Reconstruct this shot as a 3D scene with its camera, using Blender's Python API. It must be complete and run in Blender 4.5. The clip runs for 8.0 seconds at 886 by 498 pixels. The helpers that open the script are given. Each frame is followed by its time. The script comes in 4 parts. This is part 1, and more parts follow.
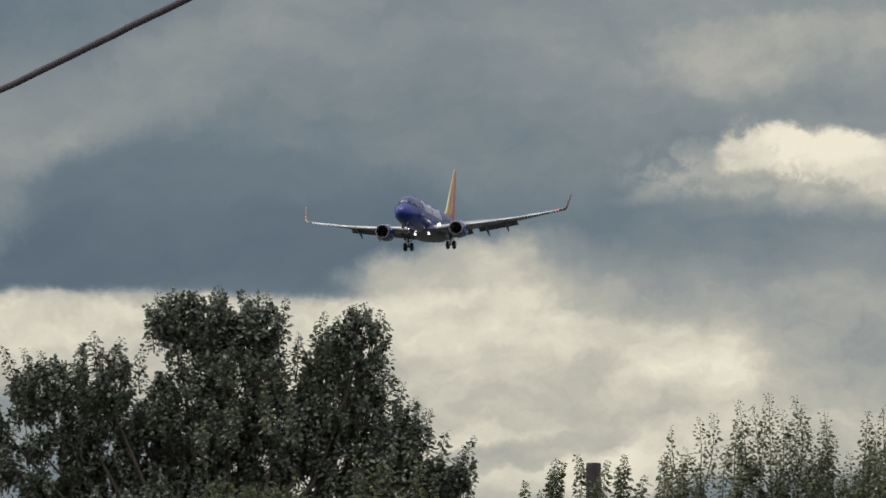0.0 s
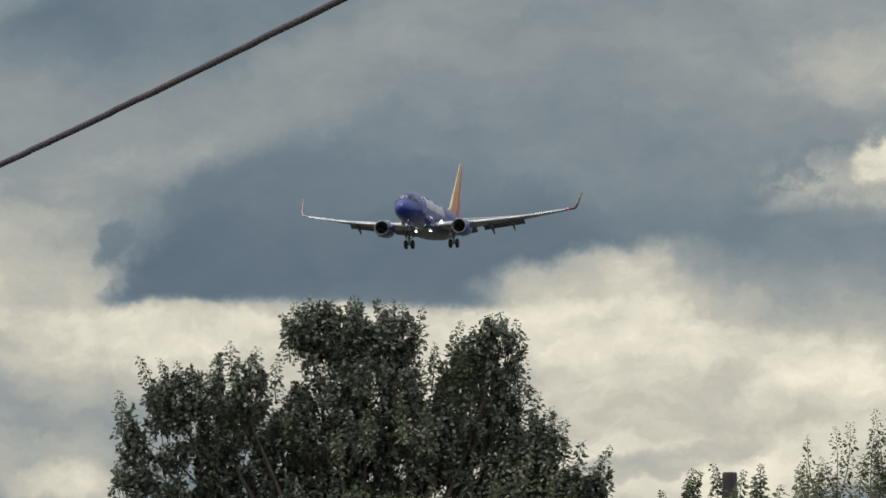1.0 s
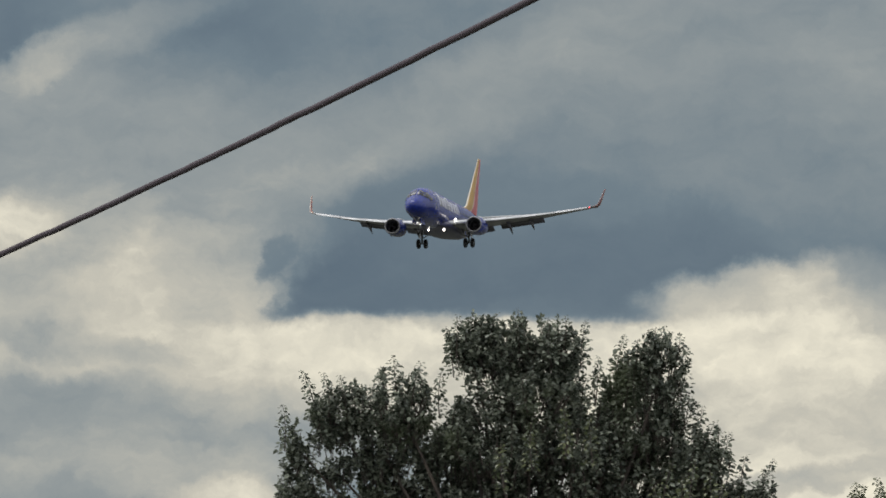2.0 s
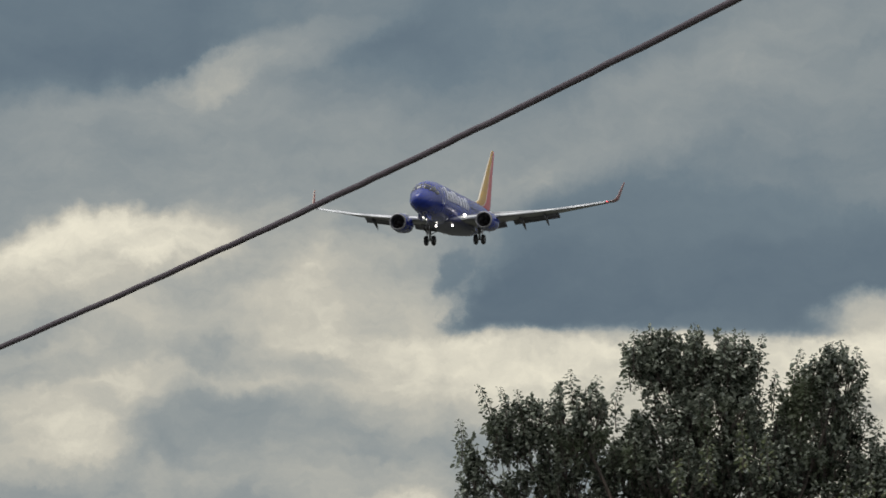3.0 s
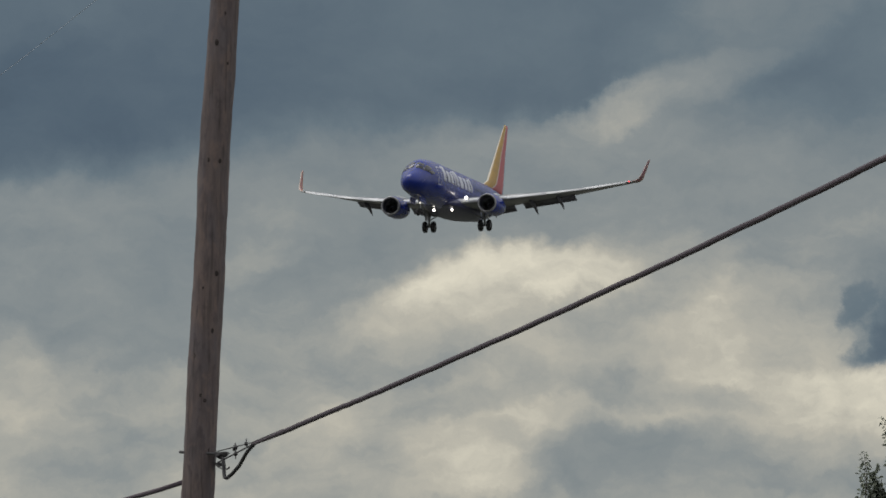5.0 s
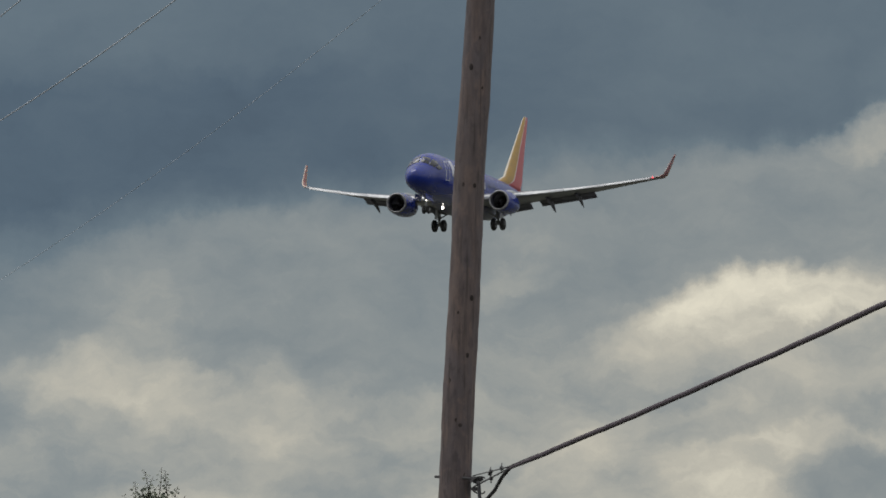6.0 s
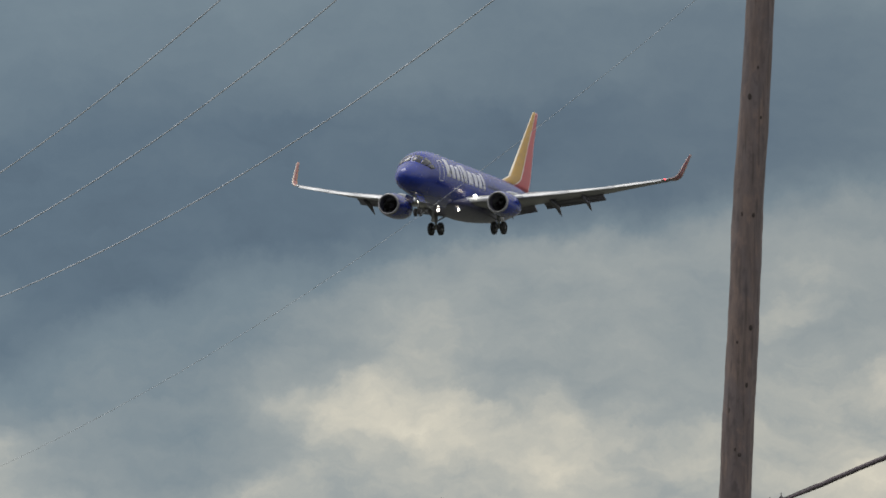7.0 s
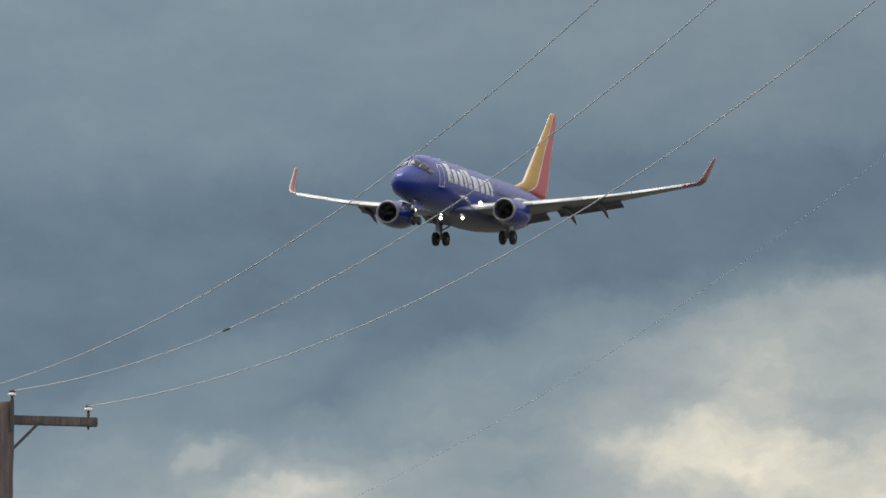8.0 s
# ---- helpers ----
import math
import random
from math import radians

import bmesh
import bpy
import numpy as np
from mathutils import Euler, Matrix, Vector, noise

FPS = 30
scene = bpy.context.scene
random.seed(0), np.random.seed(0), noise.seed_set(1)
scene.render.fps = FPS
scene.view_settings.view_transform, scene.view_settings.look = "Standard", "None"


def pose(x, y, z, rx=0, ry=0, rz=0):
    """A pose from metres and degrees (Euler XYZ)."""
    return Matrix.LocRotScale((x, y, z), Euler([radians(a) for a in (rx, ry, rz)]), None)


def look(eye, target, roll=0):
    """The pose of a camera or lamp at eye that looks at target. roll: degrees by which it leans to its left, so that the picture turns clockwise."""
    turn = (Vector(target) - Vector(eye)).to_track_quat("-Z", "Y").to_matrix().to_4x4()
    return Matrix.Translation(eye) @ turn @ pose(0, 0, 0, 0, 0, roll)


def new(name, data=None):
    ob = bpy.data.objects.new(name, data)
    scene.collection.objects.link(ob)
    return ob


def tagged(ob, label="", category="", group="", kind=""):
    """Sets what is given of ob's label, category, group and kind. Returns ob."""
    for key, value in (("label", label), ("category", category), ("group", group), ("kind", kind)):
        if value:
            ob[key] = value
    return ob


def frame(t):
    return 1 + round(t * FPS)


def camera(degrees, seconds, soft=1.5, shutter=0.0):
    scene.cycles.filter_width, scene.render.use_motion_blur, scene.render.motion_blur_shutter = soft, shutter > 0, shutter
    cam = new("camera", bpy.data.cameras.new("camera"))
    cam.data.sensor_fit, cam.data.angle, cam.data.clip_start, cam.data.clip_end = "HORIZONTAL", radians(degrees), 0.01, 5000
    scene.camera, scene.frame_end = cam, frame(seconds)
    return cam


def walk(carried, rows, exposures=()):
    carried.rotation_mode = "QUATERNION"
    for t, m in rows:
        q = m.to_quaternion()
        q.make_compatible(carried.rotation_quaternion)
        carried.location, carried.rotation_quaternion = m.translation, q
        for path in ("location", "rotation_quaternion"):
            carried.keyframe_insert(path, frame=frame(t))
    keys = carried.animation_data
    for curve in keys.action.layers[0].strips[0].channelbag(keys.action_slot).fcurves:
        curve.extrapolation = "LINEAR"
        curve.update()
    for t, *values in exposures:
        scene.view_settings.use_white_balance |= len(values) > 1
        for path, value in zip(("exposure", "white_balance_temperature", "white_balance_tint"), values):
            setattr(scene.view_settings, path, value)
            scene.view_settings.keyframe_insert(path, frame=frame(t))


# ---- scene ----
# ---- camera: a long lens that stands on one spot and pans after the aircraft ----
EYE = Vector((0.0, 0.0, 1.6))
ROLL = 0.28
cam = camera(4.991, 8.0, soft=1.7, shutter=0.0)


def aim(az, el):
    return pose(EYE.x, EYE.y, EYE.z, 90 + el, 0, -az) @ pose(0, 0, 0, 0, 0, ROLL)


PAN = [(0.0, 3.8080, 4.4909), (0.5, 3.4212, 4.5183), (1.0, 3.0391, 4.5412), (1.5, 2.5899, 4.5772), (3.0, 1.1158, 4.6925),
       (3.5, 0.5739, 4.7249), (4.0, 0.0, 4.7603), (4.2, -0.2206, 4.7783), (5.5, -1.8515, 4.9311), (6.0, -2.6077, 4.9974),
       (6.5, -3.3416, 5.0686), (7.0, -4.1858, 5.1600), (7.5, -5.1484, 5.2636), (8.0, -6.0791, 5.3720)]
# the camera's automatic exposure drifts, and its white balance cools at the end
GAIN = [(0.0, 0.06, 6500, 10), (0.5, 0.12, 6500, 10), (1.0, 0.18, 6500, 10), (1.5, 0.20, 6500, 10), (3.0, 0.15, 6500, 10), (3.5, 0.01, 6500, 10), (4.2, -0.09, 6500, 10),
        (5.5, -0.03, 6500, 10), (6.0, 0.0, 6500, 10), (6.5, 0.18, 6550, 10), (7.0, 0.35, 6620, 10), (7.5, 0.43, 6640, 10), (8.0, 0.60, 6680, 10)]
walk(cam, [(t, aim(az, el)) for t, az, el in PAN], GAIN)


def at(az, el, d):
    """The place d metres out on the ground at that bearing, at the height that this elevation gives."""
    a, e = radians(az), radians(el)
    return Vector((d * math.sin(a), d * math.cos(a), EYE.z + d * math.tan(e)))


# ---- nodes ----
class Nodes:
    def __init__(self, tree):
        self.t = tree
        tree.nodes.clear()

    def n(self, kind, _op=None, **ins):
        node = self.t.nodes.new(kind)
        if _op:
            if kind in ("ShaderNodeMath", "ShaderNodeVectorMath"):
                node.operation = _op
            elif kind == "ShaderNodeMapRange":
                node.interpolation_type = _op
        for key, val in ins.items():
            sock = node.inputs[int(key[1:])] if key[0] == "i" and key[1:].isdigit() else node.inputs[key.replace("_", " ")]
            if isinstance(val, bpy.types.NodeSocket):
                self.t.links.new(val, sock)
            else:
                sock.default_value = val
        return node

    def math(self, op, a, b=0.0, c=0.0):
        return self.n("ShaderNodeMath", op, i0=a, i1=b, i2=c).outputs[0]

    def vec(self, op, a, b=(0, 0, 0)):
        return self.n("ShaderNodeVectorMath", op, i0=a, i1=b).outputs[0]

    def span(self, x, a, b, c, d, smooth=True):
        return self.n("ShaderNodeMapRange", "SMOOTHSTEP" if smooth else "LINEAR", i0=x, i1=a, i2=b, i3=c, i4=d).outputs[0]

    def noise(self, vec, scale, detail=3.0, rough=0.5):
        return self.n("ShaderNodeTexNoise", Vector=vec, Scale=scale, Detail=detail, Roughness=rough)

    def ramp(self, fac, stops, step=False):
        node = self.n("ShaderNodeValToRGB", Fac=fac)
        r = node.color_ramp
        r.interpolation = "CONSTANT" if step else "LINEAR"
        while len(r.elements) < len(stops):
            r.elements.new(0.5)
        for e, (p, c) in zip(r.elements, stops):
            e.position, e.color = p, (*c, 1)
        return node.outputs[0]

    def mixc(self, fac, a, b):
        node = self.t.nodes.new("ShaderNodeMix")
        node.data_type = "RGBA"
        for sock, val in ((node.inputs[0], fac), (node.inputs[6], a), (node.inputs[7], b)):
            if isinstance(val, bpy.types.NodeSocket):
                self.t.links.new(val, sock)
            else:
                sock.default_value = (*val, 1) if isinstance(val, tuple) and len(val) == 3 else val
        return node.outputs[2]

    def mixf(self, fac, a, b):
        node = self.t.nodes.new("ShaderNodeMix")
        for sock, val in ((node.inputs[0], fac), (node.inputs[2], a), (node.inputs[3], b)):
            if isinstance(val, bpy.types.NodeSocket):
                self.t.links.new(val, sock)
            else:
                sock.default_value = val
        return node.outputs[0]


# ---- world: a broken overcast ----
def build_world():
    world = bpy.data.worlds.new("overcast_sky")
    scene.world = world
    world.use_nodes = True
    g = Nodes(world.node_tree)
    ray = g.n("ShaderNodeTexCoord").outputs["Generated"]
    sep = g.n("ShaderNodeSeparateXYZ", Vector=ray)
    x, y, z = sep.outputs
    deg = 180 / math.pi
    az = g.math("MULTIPLY", g.math("ARCTAN2", x, y), deg)
    el = g.math("MULTIPLY", g.math("ARCSINE", z), deg)
    p = g.n("ShaderNodeCombineXYZ", X=az, Y=el, Z=0.0).outputs[0]
    # billows: the outlines of the clouds are bent at three sizes
    w1 = g.vec("SUBTRACT", g.noise(p, 0.55, 2).outputs["Color"], (0.5, 0.5, 0.5))
    w2 = g.vec("SUBTRACT", g.noise(p, 1.9, 7, 0.62).outputs["Color"], (0.5, 0.5, 0.5))
    w3 = g.vec("SUBTRACT", g.noise(p, 6.5, 5, 0.65).outputs["Color"], (0.5, 0.5, 0.5))
    q = g.vec("ADD", p, g.vec("MULTIPLY", w1, (0.36, 0.20, 0)))
    q = g.vec("ADD", q, g.vec("MULTIPLY", w2, (0.46, 0.36, 0)))
    q = g.vec("ADD", q, g.vec("MULTIPLY", w3, (0.12, 0.11, 0)))
    flat = g.vec("MULTIPLY", q, (0.55, 1.0, 1.0))
    soft = g.noise(flat, 0.9, 5, 0.55).outputs[0]
    fine = g.noise(flat, 2.2, 8, 0.62).outputs[0]
    # brighter overhead and where the sun falls on the clouds
    high = g.span(el, 7.0, 30.0, 0.36, 0.80)
    away = g.span(g.math("ABSOLUTE", az), 15.0, 70.0, 0.0, 0.34)
    b = g.math("ADD", g.math("ADD", high, away), g.math("MULTIPLY", g.math("SUBTRACT", soft, 0.5), 0.75))

    w4 = g.vec("SUBTRACT", g.noise(g.vec("ADD", p, (3.7, 9.1, 0)), 3.2, 8, 0.68).outputs["Color"], (0.5, 0.5, 0.5))
    crisp = g.vec("ADD", p, g.vec("ADD", g.vec("MULTIPLY", w1, (0.35, 0.30, 0)), g.vec("MULTIPLY", w4, (0.44, 0.40, 0))))
    low = g.n("ShaderNodeSeparateXYZ", Vector=g.vec("ADD", p, g.vec("ADD", g.vec("MULTIPLY", w1, (0, 0.16, 0)), g.vec("MULTIPLY", w4, (0, 0.16, 0))))).outputs[1]

    torn = g.noise(g.vec("MULTIPLY", crisp, (1.0, 0.8, 1.0)), 4.6, 9, 0.66).outputs[0]

    def cloud(a, e, ra, re, tilt, edge, value, cover=1.0, base=None, ragged=False):
        """Mixes the brightness towards a value inside a soft ellipse at bearing a and elevation e, cut flat at its base where one is given."""
        nonlocal b
        v = g.vec("SUBTRACT", q if base is None else crisp, (a, e, 0))
        c, s = math.cos(radians(tilt)), math.sin(radians(tilt))
        along = g.n("ShaderNodeVectorMath", "DOT_PRODUCT", i0=v, i1=(c / ra, s / ra, 0)).outputs[1]
        across = g.n("ShaderNodeVectorMath", "DOT_PRODUCT", i0=v, i1=(-s / re, c / re, 0)).outputs[1]
        r = g.math("MULTIPLY_ADD", across, across, g.math("MULTIPLY", along, along))
        mask = g.span(r, (1 - edge) ** 2, (1 + 1.5 * edge) ** 2, cover, 0.0)
        if base is not None:
            if ragged:
                mask = g.math("MULTIPLY", mask, g.span(torn, 0.36, 0.56, 0.12, 1.0))
            mask = g.math("MULTIPLY", mask, g.span(low, base - 0.035, base + 0.045, 0.0, 1.0))
        b = g.mixf(mask, b, value)

    cloud(3.53, 5.51, 2.867, 0.828, 8, 0.6, 0.48, 0.9)
    cloud(1.49, 5.85, 1.051, 0.350, 15, 0.6, 0.28, 0.8)
    cloud(5.45, 5.78, 1.593, 0.478, 5, 0.7, 0.44, 0.7)
    cloud(4.97, 5.49, 1.051, 0.143, 12, 0.7, 0.6, 0.5)
    cloud(4.18, 4.85, 1.338, 0.414, -3, 0.7, 0.3, 0.75)
    cloud(5.30, 4.47, 1.083, 0.414, -6, 0.6, 0.26, 0.85)
    cloud(6.29, 4.12, 0.701, 0.541, 0, 0.7, 0.34, 0.7)
    cloud(1.68, 5.34, 0.828, 0.223, 25, 0.7, 0.52, 0.6)
    cloud(3.86, 3.92, 2.867, 0.414, -4, 0.5, 0.86, 0.9)
    cloud(6.10, 3.68, 1.338, 0.350, 0, 0.6, 0.74, 0.8)
    cloud(4.50, 3.48, 1.593, 0.223, 4, 0.6, 0.66, 0.7)
    cloud(5.56, 3.93, 0.605, 0.191, 18, 0.6, 0.88, 0.8)
    cloud(4.18, 3.24, 1.051, 0.159, 5, 0.6, 0.88, 0.8)
    cloud(3.80, 4.24, 0.541, 0.191, 15, 0.6, 0.88, 0.75)
    cloud(4.34, 4.26, 0.287, 0.111, -10, 0.7, 0.92, 0.6)
    cloud(4.53, 3.70, 0.701, 0.127, -8, 0.7, 0.72, 0.6)
    cloud(4.28, 3.33, 0.382, 0.064, 14, 0.6, 0.58, 0.7)
    cloud(2.32, 4.65, 1.370, 0.376, 3, 0.14, 0.01, 1)
    cloud(2.83, 4.59, 0.828, 0.334, 0, 0.35, 0.04, 0.95)
    cloud(1.59, 4.44, 0.573, 0.229, 15, 0.1, 0, 1)
    cloud(1.29, 4.39, 0.271, 0.143, -8, 0.2, 0.04, 0.95)
    cloud(2.19, 4.99, 0.541, 0.191, 20, 0.4, 0.14, 0.8)
    cloud(1.19, 4.57, 0.108, 0.064, 35, 0.7, 0.44, 0.5)
    cloud(1.08, 4.50, 0.089, 0.127, 20, 0.5, 0.12, 0.75)
    cloud(3.57, 4.67, 0.764, 0.239, -5, 0.6, 0.18, 0.4)
    cloud(5.14, 4.29, 0.637, 0.175, -8, 0.6, 0.34, 0.55)
    cloud(6.19, 4.12, 0.414, 0.319, 0, 0.7, 0.42, 0.6)
    cloud(5.93, 4.90, 0.446, 0.115, -4, 0.8, 0.68, 0.7)
    cloud(5.49, 5.08, 0.147, 0.064, 40, 0.6, 0.84, 0.8)
    cloud(5.82, 5.08, 0.197, 0.070, -22, 0.6, 0.92, 0.8)
    cloud(6.19, 4.98, 0.239, 0.108, -15, 0.5, 0.96, 0.8)
    cloud(5.22, 4.87, 0.223, 0.057, 18, 0.8, 0.56, 0.5)
    cloud(5.71, 4.81, 0.350, 0.070, 5, 0.8, 0.58, 0.35)
    cloud(5.66, 5.12, 0.064, 0.083, 50, 0.6, 0.92, 0.7)
    cloud(6.06, 5.13, 0.102, 0.064, -20, 0.6, 1, 0.8)
    cloud(4.85, 5.02, 0.038, 0.022, 0, 0.8, 0.5, 0.3)
    cloud(1.25, 4.45, 0.255, 0.147, -12, 0.25, 0.05, 0.95)
    cloud(0.85, 4.62, 0.223, 0.083, 40, 0.945, 0.66, 0.51)
    cloud(1.04, 5.59, 0.828, 0.255, 12, 0.8, 0.3, 0.5)
    cloud(5.42, 4.95, 0.070, 0.089, 30, 0.6, 0.6, 0.5)
    cloud(1.23, 5.72, 0.956, 0.414, 10, 0.6, 0.19, 0.85)
    cloud(0.84, 5.55, 0.510, 0.287, -10, 0.6, 0.15, 0.7)
    cloud(3.08, 5.63, 1.115, 0.541, 0, 0.7, 0.35, 0.7)
    cloud(2.28, 5.47, 0.828, 0.159, 25, 0.7, 0.45, 0.6)
    cloud(-0.92, 5.80, 1.338, 0.319, 8, 0.55, 0.09, 0.9)
    cloud(-1.87, 5.67, 1.115, 0.287, 10, 0.5, 0, 0.95)
    cloud(-0.02, 5.73, 0.191, 0.057, 20, 0.95, 0.53, 0.51)
    cloud(-0.44, 5.55, 0.287, 0.083, 18, 0.95, 0.51, 0.425)
    cloud(-0.43, 5.23, 1.210, 0.287, 5, 0.7, 0.51, 0.75)
    cloud(-1.20, 5.10, 0.637, 0.191, 10, 0.7, 0.37, 0.6)
    cloud(-0.78, 4.62, 0.589, 0.175, 8, 0.6, 0.78, 0.8)
    cloud(-1.00, 4.43, 0.382, 0.127, 0, 0.81, 0.72, 0.51)
    cloud(0.53, 4.47, 0.414, 0.197, -12, 0.675, 0.76, 0.68)
    cloud(0.72, 4.25, 0.191, 0.127, 20, 0.81, 0.76, 0.51)
    cloud(0.21, 4.75, 0.446, 0.127, 10, 0.945, 0.47, 0.51)
    cloud(0.05, 4.18, 0.956, 0.143, 0, 0.7, 0.51, 0.7)
    cloud(0.60, 3.98, 1.338, 0.134, 2, 0.55, 0.78, 0.8)
    cloud(1.97, 4.13, 1.051, 0.159, 0, 0.6, 0.8, 0.7)
    cloud(-0.49, 3.89, 0.255, 0.127, -20, 0.81, 0.76, 0.595)
    cloud(1.01, 3.82, 0.223, 0.096, 0, 0.945, 0.78, 0.51)
    cloud(-0.75, 4.16, 0.733, 0.102, 2, 0.8, 0.45, 0.6)
    cloud(-0.14, 4.43, 0.287, 0.143, -20, 0.95, 0.49, 0.4675)
    cloud(0.05, 3.58, 0.828, 0.239, -5, 0.6, 0.31, 0.8)
    cloud(0.69, 3.55, 0.637, 0.191, -5, 0.7, 0.37, 0.7)
    cloud(-1.03, 3.54, 0.24, 0.12, 10, 0.6075, 0.74, 0.65)
    cloud(-0.91, 3.62, 0.111, 0.096, 20, 0.81, 0.88, 0.51)
    cloud(-0.58, 3.35, 0.637, 0.127, 0, 0.7, 0.4, 0.6)
    cloud(0.98, 3.34, 0.478, 0.111, 5, 0.81, 0.7, 0.595)
    cloud(-1.26, 3.89, 0.382, 0.143, 0, 0.945, 0.47, 0.51)
    cloud(-1.48, 3.98, 3.026, 0.605, 3, 0.5, 0.69, 0.75)
    cloud(-3.40, 5.95, 1.975, 0.478, 4, 0.35, 0.05, 1)
    cloud(-1.33, 6.15, 1.784, 0.382, 6, 0.45, 0.15, 0.9)
    cloud(0.56, 6.16, 0.478, 0.191, 20, 0.7, 0.38, 0.6)
    cloud(0.05, 5.76, 0.382, 0.076, 14, 0.945, 0.56, 0.5)
    cloud(-0.21, 5.71, 0.191, 0.064, 10, 0.81, 0.60, 0.5)
    cloud(-2.12, 4.93, 1.593, 0.350, 12, 0.7, 0.46, 0.7)
    cloud(-3.88, 4.83, 0.828, 0.382, 5, 0.7, 0.4, 0.7)
    cloud(-2.18, 4.87, 0.191, 0.080, 30, 0.95, 0.6, 0.425)
    cloud(-0.78, 4.67, 0.446, 0.143, 8, 0.54, 0.95, 0.7225)
    cloud(-1.19, 4.48, 0.319, 0.111, 10, 0.81, 0.81, 0.595)
    cloud(-0.84, 4.25, 0.191, 0.191, 0, 0.945, 0.75, 0.595)
    cloud(0.44, 4.44, 0.414, 0.175, -5, 0.81, 0.83, 0.595)
    cloud(-0.04, 4.43, 0.287, 0.127, 0, 0.945, 0.56, 0.425)
    cloud(-0.52, 3.87, 0.541, 0.159, 5, 0.7, 0.73, 0.6)
    cloud(-1.00, 3.60, 0.18, 0.09, 0, 0.675, 0.85, 0.55)
    cloud(0.03, 3.67, 0.478, 0.143, 0, 0.7, 0.38, 0.7)
    cloud(-1.79, 3.69, 0.478, 0.159, 0, 0.945, 0.58, 0.51)
    cloud(-4.29, 4.13, 0.287, 0.134, -22, 0.54, 0.99, 0.7225)
    cloud(-4.71, 4.16, 0.446, 0.191, 0, 0.81, 0.79, 0.68)
    cloud(-3.63, 4.16, 0.175, 0.143, 0, 0.675, 0.79, 0.68)
    cloud(-3.01, 4.05, 0.573, 0.089, 7, 0.55, 0.81, 0.8)
    cloud(-3.97, 3.60, 0.382, 0.111, 0, 0.81, 0.77, 0.51)
    cloud(-3.30, 3.72, 0.510, 0.143, 0, 0.7, 0.44, 0.7)
    cloud(-3.97, 4.48, 0.191, 0.080, 10, 0.945, 0.6, 0.425)
    cloud(-4.61, 4.01, 2.867, 0.350, 5, 0.5, 0.46, 0.7)
    cloud(-5.26, 5.60, 2.421, 0.541, 8, 0.45, 0, 0.95)
    cloud(-7.49, 5.59, 1.975, 0.956, 5, 0.45, 0, 0.95)
    cloud(-6.22, 6.36, 1.593, 0.350, 10, 0.7, 0.1, 0.7)
    cloud(-3.82, 6.38, 1.338, 0.255, 5, 0.7, 0.14, 0.6)
    cloud(-3.01, 4.91, 1.338, 0.350, 12, 0.6, 0.38, 0.8)
    cloud(-4.13, 4.69, 1.051, 0.223, 15, 0.6, 0.34, 0.8)
    cloud(-4.90, 4.14, 0.764, 0.223, 18, 0.5, 0.58, 0.8)
    cloud(-4.21, 4.22, 0.287, 0.108, -25, 0.7425, 0.83, 0.68)
    cloud(-4.64, 4.29, 0.191, 0.111, 20, 0.675, 0.72, 0.595)
    cloud(-3.65, 4.11, 0.175, 0.191, 0, 0.675, 0.62, 0.68)
    cloud(-4.03, 3.92, 0.510, 0.159, 0, 0.81, 0.6, 0.595)
    cloud(-3.01, 4.05, 0.510, 0.096, 8, 0.7425, 0.58, 0.595)
    cloud(-6.49, 3.85, 0.478, 0.127, -10, 0.675, 0.64, 0.68)
    cloud(-5.73, 4.01, 0.510, 0.159, 10, 0.7, 0.2, 0.7)
    cloud(-2.21, 4.89, 0.175, 0.111, 30, 0.675, 0.54, 0.595)
    cloud(-3.81, 4.66, 0.191, 0.080, -10, 0.945, 0.46, 0.425)
    cloud(-7.63, 6.48, 1.051, 0.446, 5, 0.8, 0.26, 0.6)
    cloud(-8.40, 6.57, 0.637, 0.319, 0, 0.8, 0.18, 0.5)
    cloud(-4.98, 6.56, 1.210, 0.350, 0, 0.8, 0.2, 0.6)
    cloud(-7.31, 4.99, 1.656, 0.478, 5, 0.6, 0, 0.8)
    cloud(-4.91, 5.44, 1.433, 0.287, 8, 0.6, 0, 0.7)
    cloud(-5.38, 4.68, 1.083, 0.239, 18, 0.6, 0.28, 0.75)
    cloud(-3.95, 4.75, 0.701, 0.287, 10, 0.7, 0.5, 0.7)
    cloud(-7.37, 4.21, 0.153, 0.089, 20, 0.6075, 0.56, 0.7225)
    cloud(-6.98, 4.02, 0.350, 0.127, -10, 0.675, 0.56, 0.68)
    cloud(-7.94, 4.12, 0.637, 0.159, 5, 0.7, 0.12, 0.7)
    cloud(-6.50, 3.97, 0.446, 0.127, 0, 0.81, 0.4, 0.51)
    cloud(-7.39, 4.18, 0.083, 0.045, 35, 0.945, 0.7, 0.595)
    cloud(-7.03, 4.01, 0.121, 0.064, 15, 0.945, 0.7, 0.5525)
    cloud(-7.62, 4.13, 0.605, 0.147, 10, 0.8, 0.38, 0.5)
    cloud(-7.53, 4.54, 0.510, 0.159, 20, 0.8, 0.28, 0.5)
    # the lighter gap round the low dark cloud, then the cloud with its level base
    cloud(1.15, 4.88, 0.50, 0.24, 40, 0.7, 0.48, 0.7)
    cloud(2.32, 4.36, 1.06, 0.74, 4, 0.16, 0.13, 0.80, 4.26)
    cloud(1.74, 4.32, 0.68, 0.36, 22, 0.18, 0.06, 0.85, 4.25)
